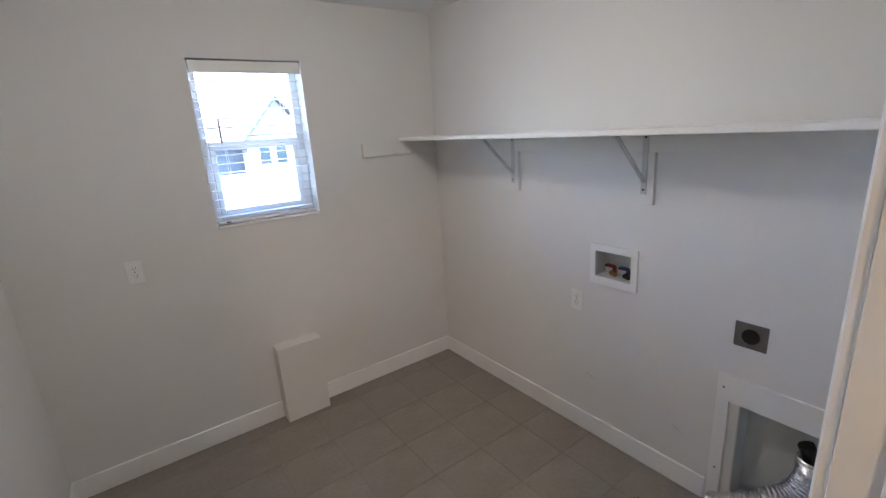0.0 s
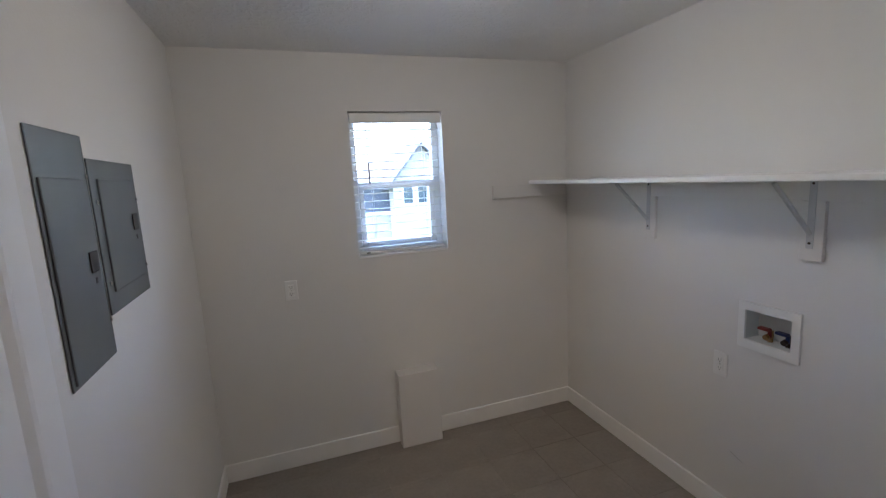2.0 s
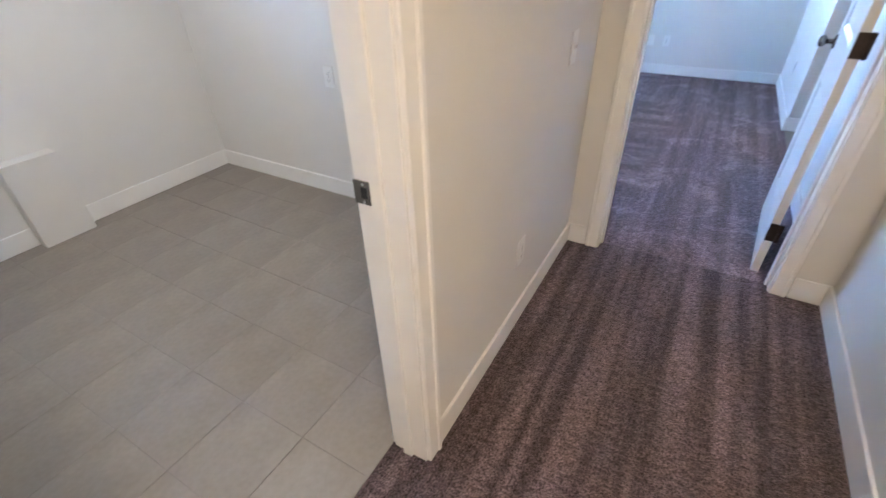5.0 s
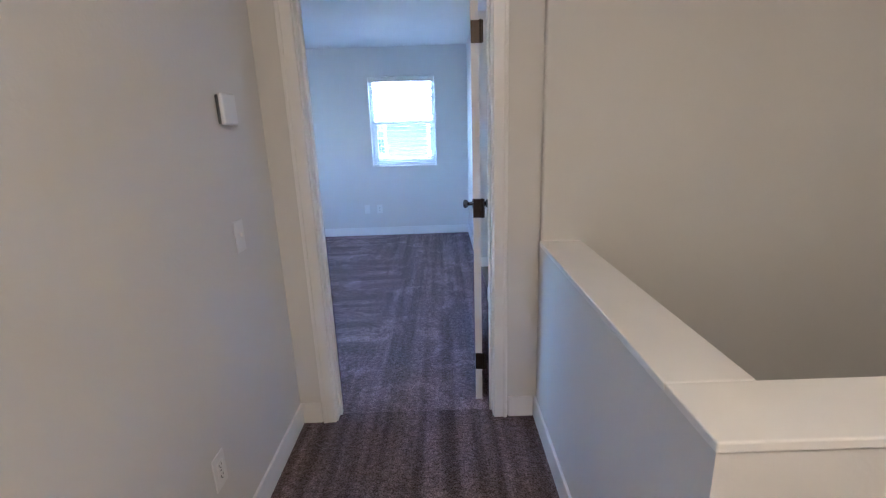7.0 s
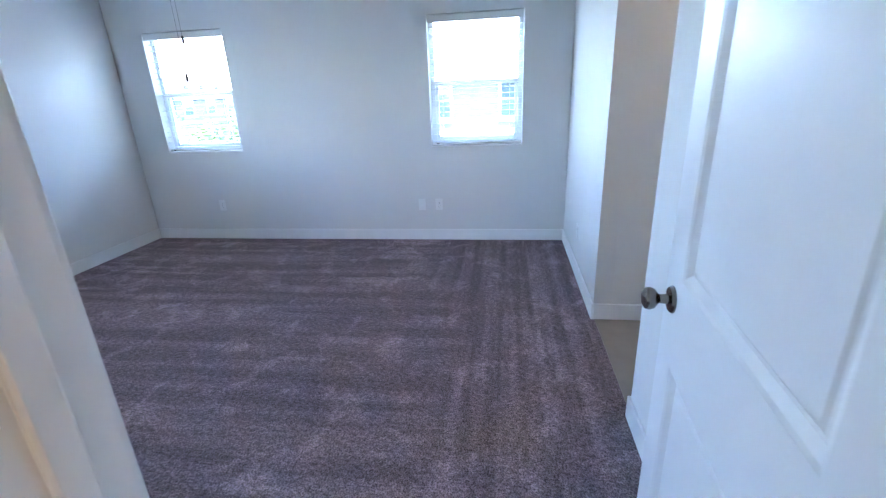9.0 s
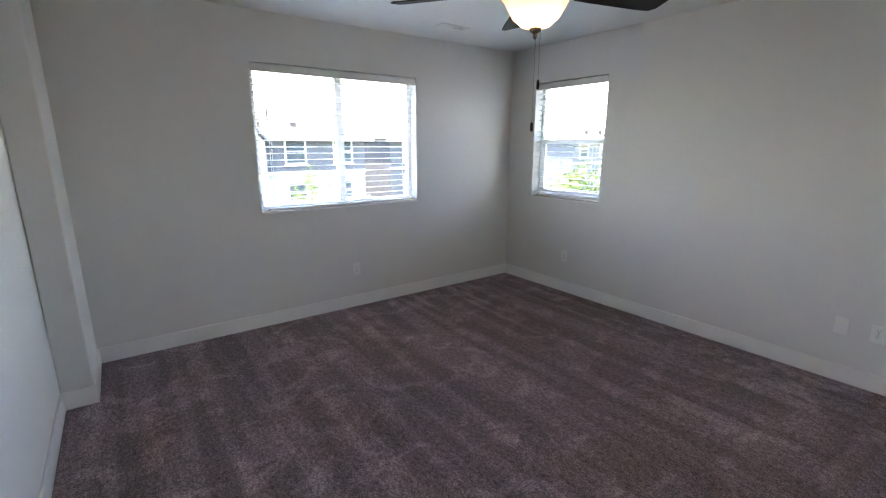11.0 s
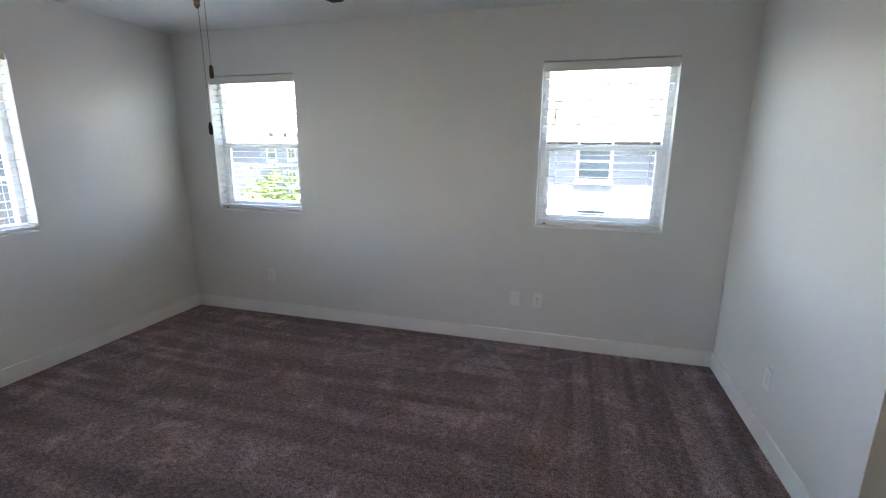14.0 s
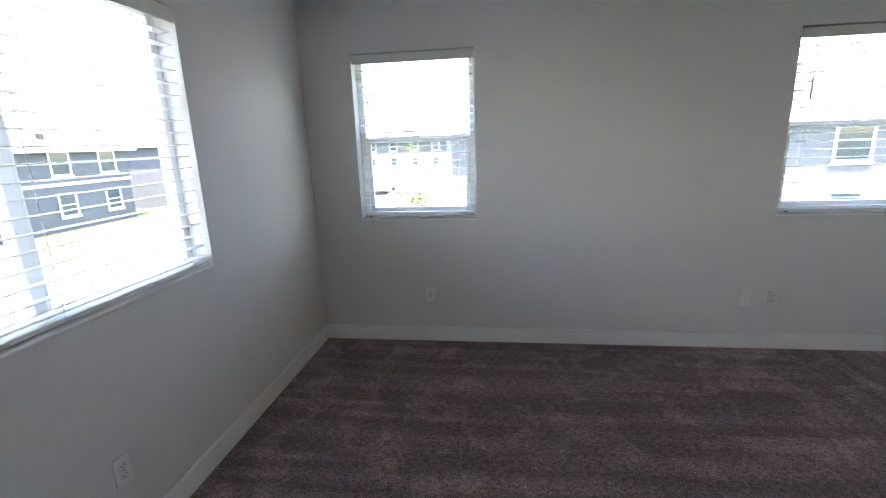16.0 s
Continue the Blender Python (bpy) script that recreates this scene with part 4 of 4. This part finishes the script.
def house(label, m, w, d, upper, h=5.4, gable=None, rise=2.2, lower=None):
    """Two-storey house. Local: front in the xz plane facing -y, x from 0 to w, depth along +y."""
    o = thing("house", label, "house", m, group="houses across the street")
    part("lower_wall", box(bmesh.new(), 0, w, 0, d, 0, 2.75), lower or STUCCO, o, "painted siding lower storey" if lower else "white stucco lower storey")
    bm = box(bmesh.new(), 0, w, -0.03, d + 0.03, 2.7505, h)
    for k in range(int((h - 2.85) / 0.2)):
        z = 2.85 + 0.2 * k
        box(bm, 0, w, -0.045, -0.0305, z, z + 0.185)
    part("upper_wall", bm, upper, o, "lapped siding on the upper storey")
    part("band", box(bmesh.new(), -0.04, w + 0.04, -0.07, -0.0455, 2.68, 2.86, 0.01, 1), HTRIM, o)
    bm = bmesh.new()
    e = 0.5
    v = [bm.verts.new(p) for p in ((-e, -e, h), (w + e, -e, h), (w + e, d + e, h), (-e, d + e, h), (0.28 * w, d / 2, h + rise), (0.72 * w, d / 2, h + rise))]
    for f in ((0, 1, 5, 4), (1, 2, 5), (2, 3, 4, 5), (3, 0, 4), (3, 2, 1, 0)):
        bm.faces.new([v[i] for i in f])
    r = part("roof", bm, SHINGLE, o, "brown-grey shingle roof")
    part("fascia", box(bmesh.new(), -e, w + e, -e - 0.02, -e, h - 0.18, h + 0.02), HTRIM, r)
    for i in range(3):
        part("roof_vent", box(bmesh.new(), w * (0.3 + 0.18 * i) - 0.15, w * (0.3 + 0.18 * i) + 0.15, 1.2, 1.5, h + 0.55, h + 0.95, 0.03, 1), BLACKP, r)

    def win(x, z, ww, hh):
        f = part("window", holed("y", -0.085, -0.03, x - 0.1, x + ww + 0.1, z - 0.1, z + hh + 0.1, [(x, x + ww, z, z + hh)]), HTRIM, o)
        part("pane", box(bmesh.new(), x, x + ww, -0.055, -0.05, z, z + hh), DARKGLASS, f)
        part("sill", box(bmesh.new(), x - 0.16, x + ww + 0.16, -0.13, -0.0855, z - 0.2, z - 0.1), HTRIM, f)
        part("sash_rail", box(bmesh.new(), x, x + ww, -0.07, -0.0555, z + hh / 2 - 0.03, z + hh / 2 + 0.03), HTRIM, f)

    n = max(2, int(w / 3.0))
    for i in range(n):
        x = w * (i + 0.5) / n
        if gable and gable[0] - 0.8 < x < gable[1] + 0.8:
            continue
        win(x - 0.55, 3.35, 1.1, 1.35)
        win(x - 0.5, 0.95, 1.0, 1.2)
    if gable:
        a, b = gable
        bm = bmesh.new()
        box(bm, a, b, -1.2, -0.046, 0, 4.55)
        g = part("bay", bm, STUCCO, o, "projecting white gabled bay")
        bm = bmesh.new()
        c = (a + b) / 2
        v = [bm.verts.new(p) for p in ((a, -1.2, 4.55), (b, -1.2, 4.55), (c, -1.2, 4.55 + (b - a) * 0.60), (a, 2.5, 4.55), (b, 2.5, 4.55), (c, 2.5, 4.55 + (b - a) * 0.60))]
        for f in ((0, 1, 2), (3, 5, 4), (0, 2, 5, 3), (1, 4, 5, 2), (0, 3, 4, 1)):
            bm.faces.new([v[i] for i in f])
        part("gable", bm, STUCCO, g)
        bm = bmesh.new()
        rise2 = (b - a) * 0.60
        for s in (-1, 1):
            v = []
            for y in (-1.6, 2.5):
                for dz in (0.0, 0.16):
                    v.append(bm.verts.new((c, y, 4.55 + rise2 + dz + 0.02)))
                    v.append(bm.verts.new((c + s * ((b - a) / 2 + 0.4), y, 4.55 - 0.38 + dz)))
            for f in ((0, 1, 3, 2), (4, 6, 7, 5), (0, 4, 5, 1), (2, 3, 7, 6), (1, 5, 7, 3), (0, 2, 6, 4)):
                bm.faces.new([v[i] for i in f])
        part("gable_roof", bm, SIDING_D, g)
        for k in range(3):
            x = a + (b - a) * (k + 1) / 4
            f = part("window", holed("y", -1.25, -1.2005, x - 0.38, x + 0.38, 3.2, 4.4, [(x - 0.28, x + 0.28, 3.3, 4.3)]), HTRIM, o)
            part("pane", box(bmesh.new(), x - 0.28, x + 0.28, -1.215, -1.21, 3.3, 4.3), DARKGLASS, f)
    return o


# facing -x, beyond the east windows
house("grey two-storey house with white lower storey and shingle roof", pose(19, 1.2, GZ, 0, 0, -90), 19, 9, SIDING_G, 4.9, (7.4, 10.4), 2.6)
# across the street
house("slate-sided two-storey house with a white stucco ground floor", pose(-12, 24, GZ), 12, 9, SIDING_G, 4.7, None, 2.0)
house("dark slate two-storey house with a projecting gable", pose(2.0, 24, GZ), 12, 9, SIDING_D, 4.8, (2.0, 5.5), 2.0)
house("dark slate two-storey house behind a young tree", pose(16.5, 25, GZ), 13, 9, SIDING_D, 4.8, None, 1.7, SIDING_D)
house("grey two-storey house far along the street", pose(34, 23, GZ), 12, 9, SIDING_G, 4.8, None, 1.7, SIDING_G)
house("pale two-storey house at the end of the street", pose(74, 22, GZ, 0, 0, -90), 14, 9, SIDING_D, 4.8, None, 2.0)

o = thing("fence", "long pale vinyl fence along the far yards", "fence")
for i in range(12):
    x = -14 + 2.2 * i
    part("post", box(bmesh.new(), x - 0.06, x + 0.06, 19.94, 20.06, GZ, GZ + 1.75, 0.01, 1), FENCEM, o)
    part("panel", box(bmesh.new(), x + 0.061, x + 2.139, 19.98, 20.02, GZ + 0.05, GZ + 1.6), FENCEM, o)


def tree(label, x, y, top, crown, seed, clumps=90):
    rnd = random.Random(seed)
    o = thing("tree", label, "tree", pose(x, y, GZ), group="street trees")
    h = top - GZ
    bm = bmesh.new()
    lathe(bm, [(0, 0), (0.07, 0), (0.05, h * 0.4), (0.02, h * 0.8), (0, h * 0.85)], 10)
    for i in range(9):
        a, z = rnd.uniform(0, 6.28), h * rnd.uniform(0.35, 0.7)
        tip = Vector((math.cos(a) * crown * 0.7, math.sin(a) * crown * 0.7, z + crown * 0.7))
        q = (tip - Vector((0, 0, z))).to_track_quat("Z", "Y").to_matrix().to_4x4()
        lathe(bm, [(0.022, 0), (0.006, (tip - Vector((0, 0, z))).length)], 6, Matrix.Translation((0, 0, z)) @ q)
    part("trunk", bm, BARK, o)
    verts, faces = [], []
    for c in range(clumps):
        while True:
            p = Vector((rnd.uniform(-1, 1), rnd.uniform(-1, 1), rnd.uniform(-1, 1)))
            if p.length < 1:
                break
        zc = h * 0.64 + p.z * h * 0.36
        k = crown * (1.0 - 0.45 * max(0, p.z)) * (0.85 + 0.3 * rnd.random())
        centre = Vector((p.x * k, p.y * k, zc))
        for leaf in range(34):
            d = Vector((rnd.gauss(0, 1), rnd.gauss(0, 1), rnd.gauss(0, 1))) * 0.10
            a = Euler((rnd.uniform(0, 6.28), rnd.uniform(0, 6.28), rnd.uniform(0, 6.28))).to_matrix()
            s = rnd.uniform(0.03, 0.055)
            b = len(verts)
            for u in ((0, -s, 0), (s * 0.55, 0, s * 0.2), (0, s, 0), (-s * 0.55, 0, s * 0.2)):
                verts.append(centre + d + a @ Vector(u))
            faces += [(b, b + 1, b + 2), (b, b + 2, b + 3)]
    me = bpy.data.meshes.new("crown")
    me.from_pydata(verts, [], faces)
    me.materials.append(LEAF)
    cr = new("crown", me)
    cr.parent = o
    return o


tree("young green leafy tree outside the bedroom window", 7.0, 1.5, 1.35, 1.0, 3, 130)
tree("slender young street tree with light green leaves", 13.5, 1.75, 0.35, 0.75, 5, 60)
tree("small young tree on the far lawn", 7.5, 16.0, 0.6, 1.0, 8, 60)
tree("small young tree beside the far houses", -4.0, 15.5, 0.2, 0.9, 11, 60)
for i, (x, y) in enumerate(((40, 17), (47, 16.5), (54, 18), (60, 3), (50, -1), (66, 12))):
    tree("leafy street tree far along the street", x, y, 1.6, 2.2, 20 + i, 70)


def car(label, m, mat):
    o = thing("car", label, "car", m, group="parked cars")
    bm = bmesh.new()
    side = [(-2.2, 0.35), (2.2, 0.35), (2.25, 0.75), (1.3, 0.92), (0.7, 1.42), (-1.2, 1.45), (-1.9, 0.98), (-2.25, 0.9)]
    rings = [[bm.verts.new((x, y, z)) for x, z in side] for y in (-0.88, 0.88)]
    n = len(side)
    for i in range(n):
        bm.faces.new((rings[0][i], rings[0][(i + 1) % n], rings[1][(i + 1) % n], rings[1][i]))
    bm.faces.new(rings[0])
    bm.faces.new(rings[1])
    bmesh.ops.bevel(bm, geom=bm.edges[:], offset=0.06, segments=2, affect="EDGES")
    part("body", bm, mat, o)
    for y in (-0.885, 0.885):
        bm = bmesh.new()
        f = [bm.verts.new((x, y + k, z)) for k in (-0.006, 0.006) for x, z in ((-1.6, 0.98), (1.05, 0.98), (0.62, 1.34), (-1.15, 1.36))]
        bm.faces.new(f[:4])
        bm.faces.new(f[4:])
        part("side_window", bm, DARKGLASS, o)
    for x in (-1.4, 1.4):
        for y in (-0.8, 0.8):
            part("wheel", lathe(bmesh.new(), [(0, -0.1), (0.2, -0.1), (0.33, -0.09), (0.33, 0.09), (0.2, 0.1), (0, 0.1)], 20, pose(x, y, 0.33, 90)), RUBBER, o)
    return o


car("grey car parked along the far kerb", pose(31, 10.4, GZ + 0.02), CARP)
car("white car parked along the far kerb", pose(42, 10.4, GZ + 0.02), HTRIM)


# ---- laundry floor tiles ----
fl = structure("floor_laundry", box(bmesh.new(), LW - 0.1, 0.0, -2.547, 0.0, -0.12, -0.003), GROUT, "grey square porcelain tiles laid in a straight grid", "tile floor")
TW, TL, GAP = 0.305, 0.305, 0.0018
shared = {}
col = -4
while True:
    x0 = -1.475 + TW * col
    col += 1
    if x0 > 0:
        break
    if x0 + TW < LW:
        continue
    off = -1.65
    y = off - TL * 3
    while y < 0:
        a, b, c, d = max(x0, LW - 0.05), min(x0 + TW - GAP, -0.001), max(y, -2.546), min(y + TL - GAP, -0.001)
        y += TL
        if b - a < 0.01 or d - c < 0.01:
            continue
        key = (round(b - a, 4), round(d - c, 4))
        if key not in shared:
            shared[key] = mesh_of("tile", box(bmesh.new(), 0, b - a, 0, d - c, -0.0029, 0, 0.0007, 1), TILE)
        t = new("tile", shared[key])
        t.parent = fl
        t.matrix_basis = pose(a, c, random.uniform(-0.0002, 0.0002))
